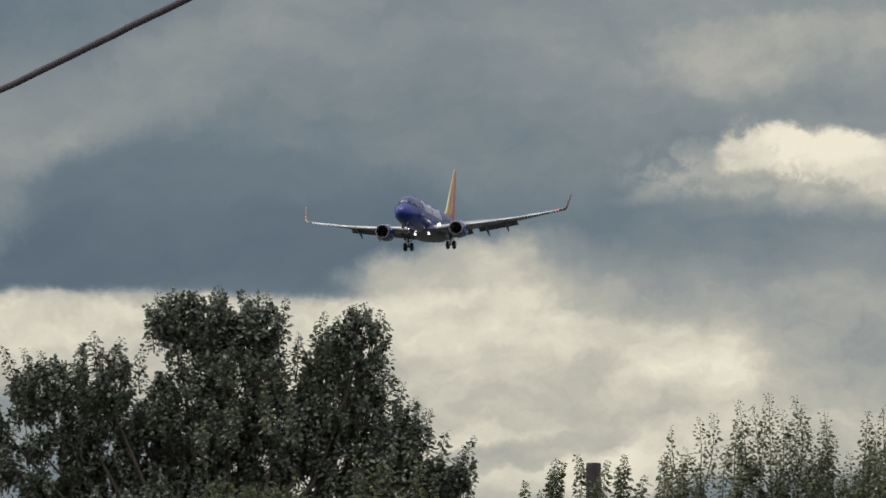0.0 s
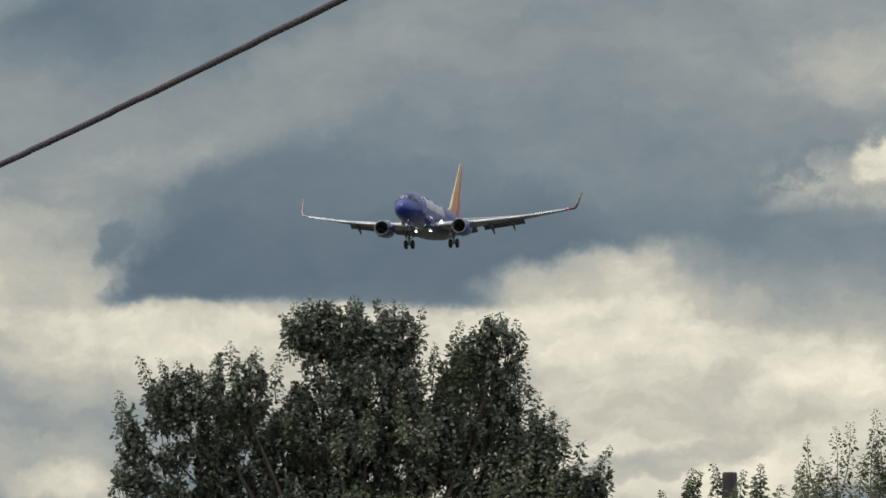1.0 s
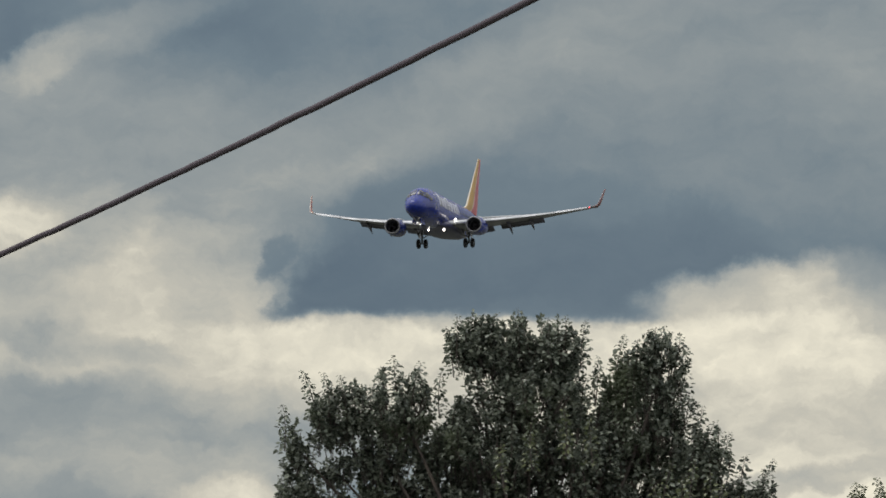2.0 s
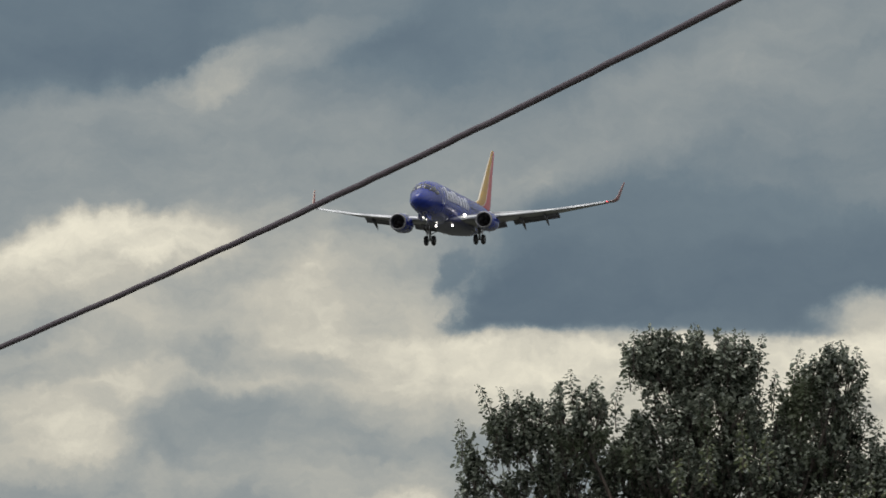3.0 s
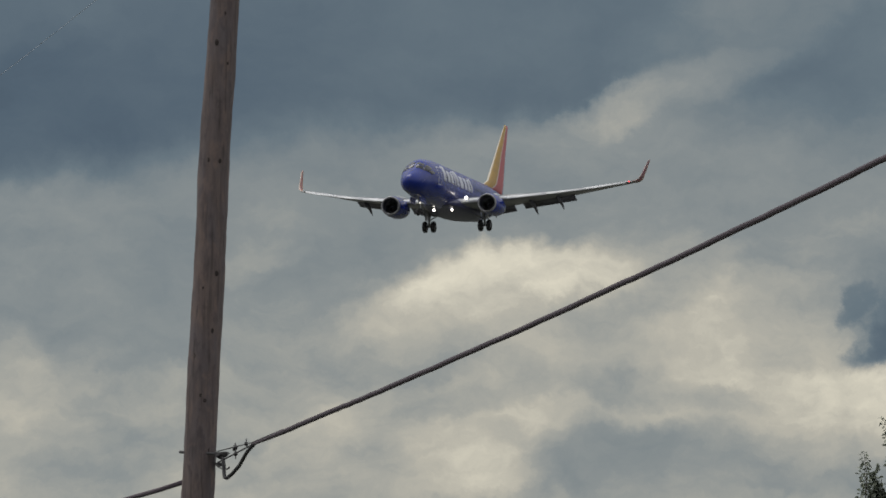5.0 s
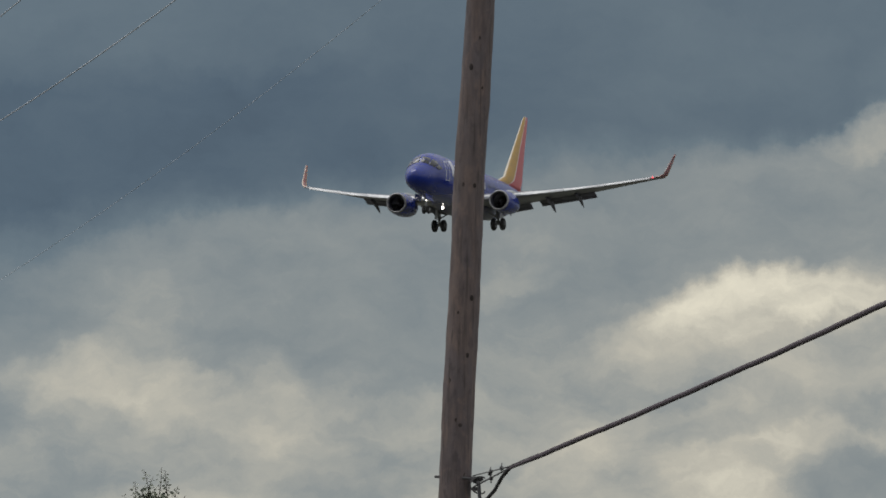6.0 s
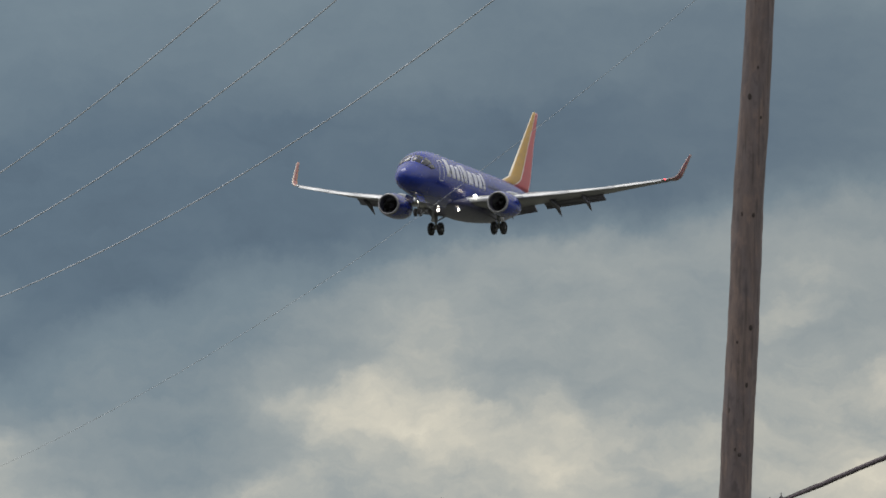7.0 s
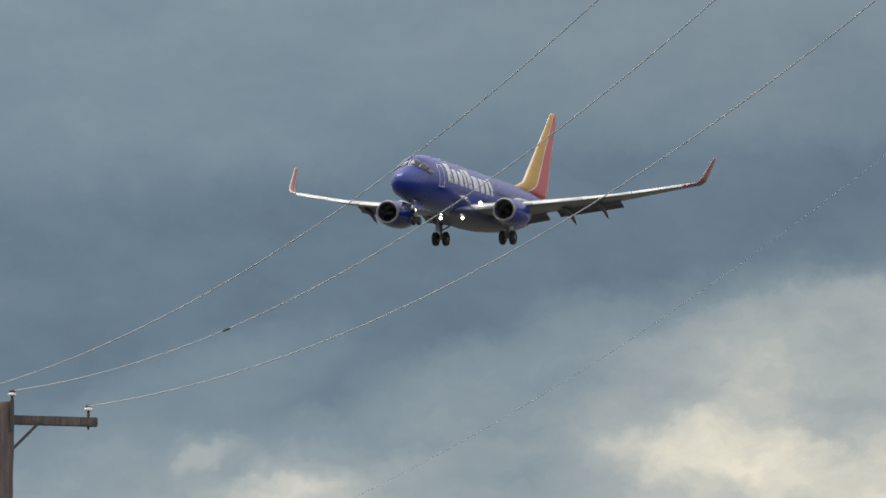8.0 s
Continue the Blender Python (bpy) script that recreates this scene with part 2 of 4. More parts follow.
    cloud(2.75, 4.50, 0.85, 0.28, 2, 0.5, 0.10, 0.6, 4.27)
    cloud(2.55, 4.95, 0.60, 0.16, 6, 0.7, 0.24, 0.6)
    cloud(1.16, 4.57, 0.05, 0.10, -30, 0.5, 0.14, 0.7)
    cloud(2.40, 4.08, 1.50, 0.09, 0, 0.6, 0.80, 0.7)
    cloud(3.74, 4.40, 0.34, 0.11, 12, 0.6, 0.78, 0.75)
    cloud(0.92, 3.20, 0.24, 0.10, 0, 0.6, 0.86, 0.7)
    # grey rifts in the bright bank
    cloud(-0.30, 4.20, 0.36, 0.09, 8, 0.7, 0.52, 0.55)
    cloud(-1.38, 4.24, 0.46, 0.10, 5, 0.7, 0.53, 0.55)
    cloud(-0.10, 4.07, 0.40, 0.07, -5, 0.7, 0.48, 0.55)
    cloud(-1.88, 3.80, 0.22, 0.09, 15, 0.7, 0.78, 0.65)
    cloud(-1.10, 3.98, 0.26, 0.06, 10, 0.7, 0.50, 0.5)
    cloud(0.10, 4.62, 0.20, 0.10, 30, 0.7, 0.46, 0.5)
    # a sunlit heap of cloud with ragged tops
    cloud(5.80, 4.90, 0.62, 0.13, -2, 0.6, 0.70, 0.8, 4.76, True)
    cloud(5.28, 4.84, 0.30, 0.07, 15, 0.8, 0.58, 0.6, 4.74, True)
    cloud(5.90, 5.03, 0.32, 0.13, -12, 0.35, 0.95, 0.85, 4.84, True)
    cloud(5.48, 5.04, 0.13, 0.12, 35, 0.4, 0.90, 0.8, 4.84, True)
    cloud(6.25, 4.95, 0.25, 0.12, -10, 0.5, 0.88, 0.7, 4.80, True)
    b = g.math("ADD", b, g.math("MULTIPLY", g.math("SUBTRACT", fine, 0.5), g.span(b, 0.1, 0.9, 0.26, 0.74)))
    b = g.math("MULTIPLY_ADD", b, 0.972, 0.0955)
    warm = g.ramp(b, [(0.0, (0.056, 0.083, 0.118)), (0.1, (0.077, 0.112, 0.152)), (0.325, (0.134, 0.176, 0.208)), (0.55, (0.258, 0.282, 0.284)),
                      (0.775, (0.492, 0.470, 0.400)), (1.0, (0.84, 0.785, 0.63))])
    cool = g.ramp(b, [(0.0, (0.062, 0.108, 0.160)), (0.1, (0.085, 0.145, 0.205)), (0.325, (0.140, 0.208, 0.272)), (0.55, (0.262, 0.322, 0.355)),
                      (0.775, (0.480, 0.490, 0.450)), (1.0, (0.84, 0.80, 0.66))])
    tone = g.mixc(g.span(az, -8.5, -1.5, 0.22, 0.0), warm, cool)
    # overhead and far to the sides the overcast is plain grey
    plain = g.ramp(b, [(0.0, (0.085, 0.100, 0.118)), (0.325, (0.185, 0.205, 0.225)), (0.55, (0.330, 0.350, 0.365)), (0.775, (0.560, 0.575, 0.585)), (1.0, (0.86, 0.87, 0.875))])
    tone = g.mixc(g.math("MAXIMUM", g.span(el, 8.0, 18.0, 0.0, 1.0), g.span(g.math("ABSOLUTE", az), 13.0, 28.0, 0.0, 1.0)), tone, plain)
    sky = g.n("ShaderNodeTexSky")
    sky.sky_type, sky.sun_disc = "NISHITA", False
    sky.sun_elevation, sky.sun_rotation = radians(SUN_EL), radians(SUN_AZ)
    blue = g.n("ShaderNodeVectorMath", "SCALE", i0=sky.outputs[0])
    blue.inputs[3].default_value = 0.08
    col = g.mixc(0.95, blue.outputs[0], tone)
    bg = g.n("ShaderNodeBackground", Color=col, Strength=1.0)
    out = g.n("ShaderNodeOutputWorld", Surface=bg.outputs[0])


SUN_EL, SUN_AZ = 64.0, -70.0
build_world()
sun = new("sun", bpy.data.lights.new("sun", "SUN"))
sun.data.energy, sun.data.angle, sun.data.color = 1.65, radians(42), (1.0, 0.975, 0.94)
sun.matrix_world = look(at(SUN_AZ, SUN_EL, 100), (0, 0, 0))


# ---- materials ----
def material(name):
    m = bpy.data.materials.new(name)
    m.use_nodes = True
    return m, Nodes(m.node_tree)


def finish(g, col, rough=0.5, metal=0.0, bump=None, strength=0.3, dist=0.01, coat=0.0, glow=0.0, through_light=0.0):
    s = g.n("ShaderNodeBsdfPrincipled", Base_Color=col if not isinstance(col, tuple) else (*col, 1), Roughness=rough, Metallic=metal)
    s.inputs["Coat Weight"].default_value = coat
    s.inputs["Coat Roughness"].default_value = 0.2
    if glow:
        s.inputs["Emission Color"].default_value = (*col, 1)
        s.inputs["Emission Strength"].default_value = glow
    if bump is not None:
        g.t.links.new(g.n("ShaderNodeBump", Strength=strength, Distance=dist, Height=bump).outputs[0], s.inputs["Normal"])
    shader = s.outputs[0]
    if through_light:
        tr = g.n("ShaderNodeBsdfTranslucent", Color=col)
        mix = g.n("ShaderNodeMixShader", Fac=through_light, i1=shader, i2=tr.outputs[0])
        shader = mix.outputs[0]
    g.n("ShaderNodeOutputMaterial", Surface=shader)


def worn(name, c1, c2, rough=0.45, metal=0.0, scale=3.0, coat=0.0, bump=0.0, stretch=(1, 1, 1)):
    """Paint or metal with broad stains and a fine grain."""
    m, g = material(name)
    p = g.vec("MULTIPLY", g.n("ShaderNodeTexCoord").outputs["Object"], stretch)
    big = g.noise(p, scale, 3).outputs[0]
    small = g.noise(p, scale * 12, 4, 0.6).outputs[0]
    f = g.span(g.math("ADD", g.math("MULTIPLY", big, 0.7), g.math("MULTIPLY", small, 0.3)), 0.3, 0.7, 0.0, 1.0)
    finish(g, g.mixc(f, c1, c2), g.span(small, 0.2, 0.8, rough * 0.8, rough * 1.2), metal, small if bump else None, bump, 0.02, coat)
    return m


BLUE = worn("blue_paint", (0.006, 0.022, 0.205), (0.005, 0.017, 0.155), 0.24, 0, 0.25, 0.0, stretch=(0.4, 1, 1))
GREY = worn("grey_wing_paint", (0.40, 0.41, 0.42), (0.33, 0.34, 0.35), 0.38, 0, 0.5, 0.2, stretch=(1, 0.3, 1))
UNDER = worn("grey_underside", (0.074, 0.074, 0.098), (0.054, 0.054, 0.076), 0.45, 0, 0.5)
SILVER = worn("bare_metal", (0.62, 0.63, 0.65), (0.50, 0.51, 0.53), 0.38, 0.7, 1.0)
WHITE = worn("white_paint", (0.74, 0.75, 0.76), (0.62, 0.63, 0.65), 0.4, 0, 1.0)
RUBBER = worn("tyre_rubber", (0.014, 0.014, 0.016), (0.022, 0.022, 0.023), 0.8, 0, 3)
STEEL = worn("gear_steel", (0.30, 0.31, 0.32), (0.18, 0.18, 0.19), 0.45, 0.5, 4)
DARK = worn("dark_cavity", (0.015, 0.015, 0.017), (0.025, 0.025, 0.028), 0.7, 0, 2)
FAN = worn("fan_titanium", (0.10, 0.10, 0.11), (0.06, 0.06, 0.065), 0.4, 0.7, 3)
TITLE = worn("pale_title_paint", (0.56, 0.57, 0.62), (0.46, 0.47, 0.52), 0.5, 0, 1.0)
BELLY = worn("dark_belly_paint", (0.042, 0.044, 0.105), (0.032, 0.034, 0.085), 0.4, 0, 0.5)
SLAT = worn("polished_slat_metal", (0.56, 0.57, 0.58), (0.49, 0.50, 0.51), 0.5, 0.25, 0.8)
GLASS = worn("cockpit_glass", (0.010, 0.013, 0.018), (0.014, 0.017, 0.024), 0.08, 0, 1, 0.25)


def glowing(name, col, power):
    m, g = material(name)
    finish(g, col, 0.3, glow=power)
    return m


KNOTWOOD = worn("dark_knot_wood", (0.030, 0.022, 0.020), (0.018, 0.014, 0.013), 0.95, 0, 30)
LAMP = glowing("landing_light", (1.0, 0.93, 0.82), 6.0)
NAVRED = glowing("navigation_red", (1.0, 0.10, 0.12), 1.4)


def wood(name, c1, c2, c3):
    """Weathered pole timber: streaks along the length, checks and dark stains."""
    m, g = material(name)
    p = g.n("ShaderNodeTexCoord").outputs["Object"]
    rnd = g.n("ShaderNodeObjectInfo").outputs["Random"]
    p = g.vec("ADD", p, g.n("ShaderNodeCombineXYZ", X=g.math("MULTIPLY", rnd, 9.0), Y=0.0, Z=0.0).outputs[0])
    streak = g.noise(g.vec("MULTIPLY", p, (16, 16, 2.6)), 1.0, 6, 0.7).outputs[0]
    broad = g.noise(g.vec("MULTIPLY", p, (5, 5, 1.7)), 1.0, 5, 0.6).outputs[0]
    blotch = g.noise(g.vec("MULTIPLY", p, (9, 9, 4.5)), 1.0, 6, 0.65).outputs[0]
    crack = g.noise(g.vec("MULTIPLY", p, (45, 45, 0.9)), 1.0, 2).outputs[0]
    col = g.mixc(g.span(broad, 0.3, 0.7, 0.0, 1.0), c1, c2)
    col = g.mixc(g.span(streak, 0.35, 0.7, 0.0, 0.75), col, c3)
    col = g.mixc(g.span(blotch, 0.50, 0.66, 0.0, 0.55), col, (c1[0] * 1.25, c1[1] * 1.18, c1[2] * 1.12))
    col = g.mixc(g.span(blotch, 0.44, 0.34, 0.0, 0.55), col, (c3[0] * 0.75, c3[1] * 0.75, c3[2] * 0.85))
    slit = g.span(crack, 0.33, 0.43, 0.55, 0.0)
    col = g.mixc(slit, col, (0.03, 0.025, 0.022))
    h = g.math("SUBTRACT", streak, slit)
    finish(g, col, 0.85, 0, h, 0.6, 0.012)
    return m


POLE_WOOD = wood("weathered_pole", (0.132, 0.098, 0.088), (0.094, 0.080, 0.086), (0.062, 0.047, 0.047))
ARM_WOOD = wood("crossarm_timber", (0.120, 0.100, 0.096), (0.090, 0.075, 0.072), (0.052, 0.043, 0.042))
STUB_WOOD = wood("dark_creosoted_timber", (0.060, 0.046, 0.052), (0.048, 0.038, 0.044), (0.032, 0.025, 0.030))
CABLE = worn("black_cable_sheath", (0.064, 0.048, 0.060), (0.074, 0.057, 0.070), 0.9, 0, 1.5)
WIRE = worn("bare_aluminium_wire", (0.40, 0.42, 0.45), (0.34, 0.36, 0.39), 0.5, 0.2, 2)
HARDWARE = worn("galvanised_steel", (0.075, 0.072, 0.075), (0.045, 0.043, 0.045), 0.6, 0.4, 12)
PORCELAIN = worn("grey_porcelain", (0.60, 0.60, 0.63), (0.48, 0.48, 0.52), 0.2, 0, 8, 0.6)


def leafage(name, c1, c2, c3, thin=0.32):
    m, g = material(name)
    rnd = g.n("ShaderNodeNewGeometry").outputs["Random Per Island"]
    p = g.n("ShaderNodeTexCoord").outputs["Object"]
    patch = g.noise(p, 1.3, 3).outputs[0]
    # c2 gives random leaves a pale tone, painted in for glints and lit leaves
    col = g.mixc(g.math("POWER", rnd, 1.8), c1, c2)
    col = g.mixc(g.span(patch, 0.50, 0.72, 0.0, 0.6), col, c3)
    finish(g, col, 0.24, through_light=thin)
    return m


# in each, the second colour is the painted highlight, the others the leaf's own
LEAF_DARK = leafage("dark_green_leaves", (0.054, 0.066, 0.050), (0.36, 0.39, 0.31), (0.135, 0.160, 0.09), 0.30)
LEAF_GREY = leafage("grey_green_leaves", (0.075, 0.088, 0.050), (0.32, 0.34, 0.22), (0.18, 0.20, 0.095), 0.42)
LEAF_LIME = leafage("yellow_green_leaves", (0.050, 0.064, 0.034), (0.22, 0.24, 0.13), (0.135, 0.145, 0.068), 0.42)
BARK = wood("grey_bark", (0.10, 0.08, 0.065), (0.07, 0.058, 0.05), (0.045, 0.037, 0.032))


def grass():
    m, g = material("mown_grass")
    p = g.n("ShaderNodeTexCoord").outputs["Object"]
    big = g.noise(p, 0.05, 4).outputs[0]
    small = g.noise(p, 9.0, 4, 0.7).outputs[0]
    col = g.mixc(g.span(big, 0.35, 0.65, 0.0, 1.0), (0.048, 0.054, 0.036), (0.076, 0.073, 0.058))
    finish(g, g.mixc(g.math("MULTIPLY", small, 0.5), col, (0.035, 0.040, 0.026)), 0.9, 0, small, 0.5, 0.04)
    return m


GRASS = grass()


# ---- mesh helpers ----
def link_mesh(name, verts, faces, mat, smooth=True, uvs=None):
    me = bpy.data.meshes.new(name)
    me.from_pydata([tuple(v) for v in verts], [], faces)
    me.materials.append(mat)
    if smooth:
        me.polygons.foreach_set("use_smooth", [True] * len(me.polygons))
    if uvs is not None:
        layer = me.uv_layers.new(name="chart")
        for loop in me.loops:
            layer.data[loop.index].uv = uvs[loop.vertex_index]
    me.update()
    return me


def part(name, me, parent, label=""):
    """Links a mesh as one part of a thing."""
    ob = new(name, me)
    ob.parent = parent
    return tagged(ob, label) if label else ob


def thing(name, label, category, group="", m=Matrix(), me=None, kind=""):
    ob = new(name, me)
    ob.matrix_world = m
    return tagged(ob, label, category, group, kind)


def loft(name, rings, mat, caps=(True, True), closed=True, smooth=True, uvs=None):
    """Skins a row of rings with the same number of points."""
    n = len(rings[0])
    verts = [v for r in rings for v in r]
    faces = []
    for i in range(len(rings) - 1):
        for j in range(n if closed else n - 1):
            k = (j + 1) % n
            faces.append((i * n + j, i * n + k, (i + 1) * n + k, (i + 1) * n + j))
    if caps[0]:
        faces.append(tuple(range(n))[::-1])
    if caps[1]:
        faces.append(tuple(range((len(rings) - 1) * n, len(rings) * n)))
    me = link_mesh(name, verts, faces, mat, smooth, uvs)
    bm = bmesh.new()
    bm.from_mesh(me)
    bmesh.ops.recalc_face_normals(bm, faces=bm.faces)
    bm.to_mesh(me)
    bm.free()
    return me


def ring(c, u, v, n=16, ru=1.0, rv=1.0):
    return [Vector(c) + u * (ru * math.cos(2 * math.pi * k / n)) + v * (rv * math.sin(2 * math.pi * k / n)) for k in range(n)]


def tube(name, pts, radii, mat, n=8):
    """A round bar along a line of points."""
    pts = [Vector(q) for q in pts]
    if not isinstance(radii, (list, tuple)):
        radii = [radii] * len(pts)
    rings = []
    side = None
    for i, q in enumerate(pts):
        d = (pts[min(i + 1, len(pts) - 1)] - pts[max(i - 1, 0)]).normalized()
        if side is None:
            side = d.cross(Vector((0, 0, 1)) if abs(d.z) < 0.9 else Vector((1, 0, 0))).normalized()
        side = (side - d * side.dot(d)).normalized()
        up = side.cross(d)
        rings.append(ring(q, side, up, n, radii[i], radii[i]))
    return loft(name, rings, mat)


def turned(name, profile, mat, axis="X", n=28, caps=(False, False)):
    """A body of revolution from pairs (along, radius)."""
    u, v, w = {"X": (Vector((0, 1, 0)), Vector((0, 0, 1)), Vector((1, 0, 0))), "Y": (Vector((1, 0, 0)), Vector((0, 0, 1)), Vector((0, 1, 0))),
               "Z": (Vector((1, 0, 0)), Vector((0, 1, 0)), Vector((0, 0, 1)))}[axis]
    return loft(name, [ring(w * a, u, v, n, r, r) for a, r in profile], mat, caps)


def box(name, size, mat, bevel=0.01, m=Matrix()):
    bm = bmesh.new()
    bmesh.ops.create_cube(bm, size=1)
    bmesh.ops.scale(bm, vec=size, verts=bm.verts)
    if bevel:
        bmesh.ops.bevel(bm, geom=bm.edges[:], offset=bevel, segments=2, affect="EDGES")
    bmesh.ops.transform(bm, matrix=m, verts=bm.verts)
    me = bpy.data.meshes.new(name)
    bm.to_mesh(me)
    bm.free()
    me.materials.append(mat)
    return me


def shifted(ob, x, y, z, rx=0, ry=0, rz=0):
    ob.matrix_local = pose(x, y, z, rx, ry, rz)
    return ob


# ---- ground ----
ground = thing("ground", "mown grass field that reaches the horizon", "ground", kind="structure",
               me=link_mesh("ground", [(4600 * math.cos(k * math.pi / 24), 4600 * math.sin(k * math.pi / 24), 0) for k in range(48)], [tuple(range(48))], GRASS, False))

# ---- the aircraft: nose at the origin, x forward, y to its left, z up ----
def hull(x, table):
    """Half width, top and bottom of the body at station x."""
    for a, b in zip(table, table[1:]):
        if a[0] <= x <= b[0]:
            f = (x - a[0]) / (b[0] - a[0])
            return [a[i] + (b[i] - a[i]) * f for i in (1, 2, 3)]
    return list(table[-1][1:])


BODY = [(0.18, 0.05, 2.86, 2.74), (0.25, 0.33, 3.10, 2.46), (0.42, 0.60, 3.30, 2.18), (0.8, 0.92, 3.54, 1.90), (1.5, 1.26, 3.92, 1.65), (1.95, 1.41, 4.15, 1.56),
        (2.3, 1.48, 4.54, 1.52), (2.75, 1.58, 4.86, 1.46), (3.2, 1.67, 5.06, 1.41), (4, 1.78, 5.26, 1.34), (5, 1.86, 5.37, 1.28), (6.5, 1.88, 5.41, 1.25),
        (20.5, 1.88, 5.41, 1.25), (22.5, 1.86, 5.41, 1.36), (24.5, 1.74, 5.39, 1.72), (26.5, 1.5, 5.312, 2.28), (28.5, 1.17, 5.193, 2.98),
        (30.2, 0.82, 5.04, 3.58), (31.5, 0.5, 4.875, 4), (32.1, 0.28, 4.743, 4.28), (32.25, 0.1, 4.62, 4.42)]


def section(x, n=40, out=0.0):
    w, t, b = hull(x, BODY)
    c, h = (t + b) / 2, (t - b) / 2
    return [Vector((-x, (w + out) * math.sin(2 * math.pi * k / n), c + (h + out) * math.cos(2 * math.pi * k / n))) for k in range(n)]


def on_hull(x, ang, out=0.0):
    """A point on the body's skin, ang degrees down from the top, to the left."""
    w, t, b = hull(x, BODY)
    a = radians(ang)
    return Vector((-x, (w + out) * math.sin(a), (t + b) / 2 + ((t - b) / 2 + out) * math.cos(a)))


def skin_patch(name, x0, x1, a0, a1, mat, out=0.012, nx=4, na=4, lean=0.0):
    """A thin plate that follows the body's skin between two stations and two angles."""
    grid = []
    for lift in (out, 0.0):
        for i in range(nx + 1):
            for j in range(na + 1):
                f, h = i / nx, j / na
                grid.append(on_hull(x0 + (x1 - x0) * f + lean * (h - 0.5), a0 + (a1 - a0) * h, lift))
    w, s = na + 1, (nx + 1) * (na + 1)
    faces = [(i * w + j, i * w + j + 1, (i + 1) * w + j + 1, (i + 1) * w + j) for i in range(nx) for j in range(na)]
    edge = [i * w for i in range(nx + 1)] + [nx * w + j for j in range(1, w)] + [i * w + na for i in range(nx - 1, -1, -1)] + [j for j in range(na - 1, 0, -1)]
    faces += [(a, b, b + s, a + s) for a, b in zip(edge, edge[1:] + edge[:1])]
    me = link_mesh(name, grid, faces, mat)
    return me


def airfoil(le, chord, thick, twist=0.0, n=12, camber=0.02, up=Vector((0, 0, 1))):
    """A wing section from its leading edge back along -x; up is the way that its thickness goes."""
    pts = []
    c, s = math.cos(radians(twist)), math.sin(radians(twist))
    for k in range(2 * n):
        a = math.pi * k / n
        x = 0.5 * (1 + math.cos(a))
        t = 5 * thick * (0.2969 * math.sqrt(max(x, 0)) - 0.126 * x - 0.3516 * x * x + 0.2843 * x ** 3 - 0.1036 * x ** 4)
        z = camber * 4 * x * (1 - x) + (t if k < n else -t)
        pts.append(Vector(le) + Vector((-1, 0, 0)) * (chord * (x * c + z * s)) + up * (chord * (z * c - x * s)))
    return pts


def chart(rings, n=24):
    """For each point of a loft of airfoils: how far along the chord and the span it lies."""
    uv = []
    for i in range(len(rings)):
        for k in range(n):
            uv.append((0.5 * (1 + math.cos(math.pi * k / (n / 2))), i / (len(rings) - 1)))
    return uv


def striped(name, stops):
    m, g = material(name)
    u = g.n("ShaderNodeSeparateXYZ", Vector=g.n("ShaderNodeTexCoord").outputs["UV"]).outputs[0]
    p = g.n("ShaderNodeTexCoord").outputs["Object"]
    stain = g.noise(g.vec("MULTIPLY", p, (0.5, 1, 1.5)), 1.5, 4).outputs[0]
    col = g.ramp(u, stops, True)
    finish(g, g.mixc(g.span(stain, 0.35, 0.75, 0.0, 0.22), col, (0.12, 0.11, 0.11)), 0.42, coat=0.1)
    return m


LIP = worn("grey_intake_lip", (0.26, 0.26, 0.27), (0.19, 0.19, 0.20), 0.5, 0.5, 2)
FIN_PAINT = striped("tail_stripes", [(0.0, (0.56, 0.50, 0.40)), (0.022, (0.46, 0.27, 0.045)), (0.42, (0.72, 0.70, 0.68)), (0.46, (0.46, 0.07, 0.075)),
                                     (0.955, (0.70, 0.68, 0.68)), (0.975, (0.03, 0.045, 0.33))])
# grey kept darker than the wing's own: the underside's shade is in the paint
WING_SHADE_PAINT = striped("wing_shade_grey_with_bare_edge", [(0.0, (0.74, 0.75, 0.76)), (0.035, (0.135, 0.138, 0.158))])
WINGLET_PAINT = striped("winglet_red_and_orange", [(0.0, (0.58, 0.46, 0.38)), (0.12, (0.30, 0.085, 0.075)), (0.72, (0.42, 0.23, 0.09))])
WINGLET_DARK = striped("winglet_dark", [(0.0, (0.34, 0.22, 0.20)), (0.10, (0.17, 0.030, 0.050)), (0.75, (0.24, 0.11, 0.06))])

aircraft = thing("airliner", "blue twin-engine airliner with striped tail, wheels and flaps lowered", "airplane")

stations = sorted({s[0] for s in BODY} | {8, 10, 12, 14, 16, 18, 0.20, 0.32, 0.58, 1.1, 3.6, 23.5, 25.5, 27.5, 29.4})
fuselage = part("fuselage", loft("fuselage", [section(x) for x in stations], BLUE), aircraft, "glossy dark blue painted fuselage")

# belly fairing between the wings
rings = []
for x, w, t, b in ((8.6, 0.4, 1.7, 1.40), (9.8, 1.25, 2.0, 1.30), (11.2, 1.85, 2.3, 1.20), (13.2, 2.08, 2.5, 0.98), (17.0, 2.10, 2.4, 0.92), (19.0, 1.8, 2.2, 1.0), (20.6, 1.1, 1.9, 1.15), (21.8, 0.4, 1.7, 1.36)):
    rings.append([Vector((-x, w * math.copysign(abs(math.sin(a)) ** 0.75, math.sin(a)), (t + b) / 2 + (t - b) / 2 * math.copysign(abs(math.cos(a)) ** 0.7, math.cos(a))))
                  for a in (2 * math.pi * k / 28 for k in range(28))])
part("belly_fairing", loft("belly_fairing", rings, BELLY), aircraft, "dark blue-grey belly fairing")

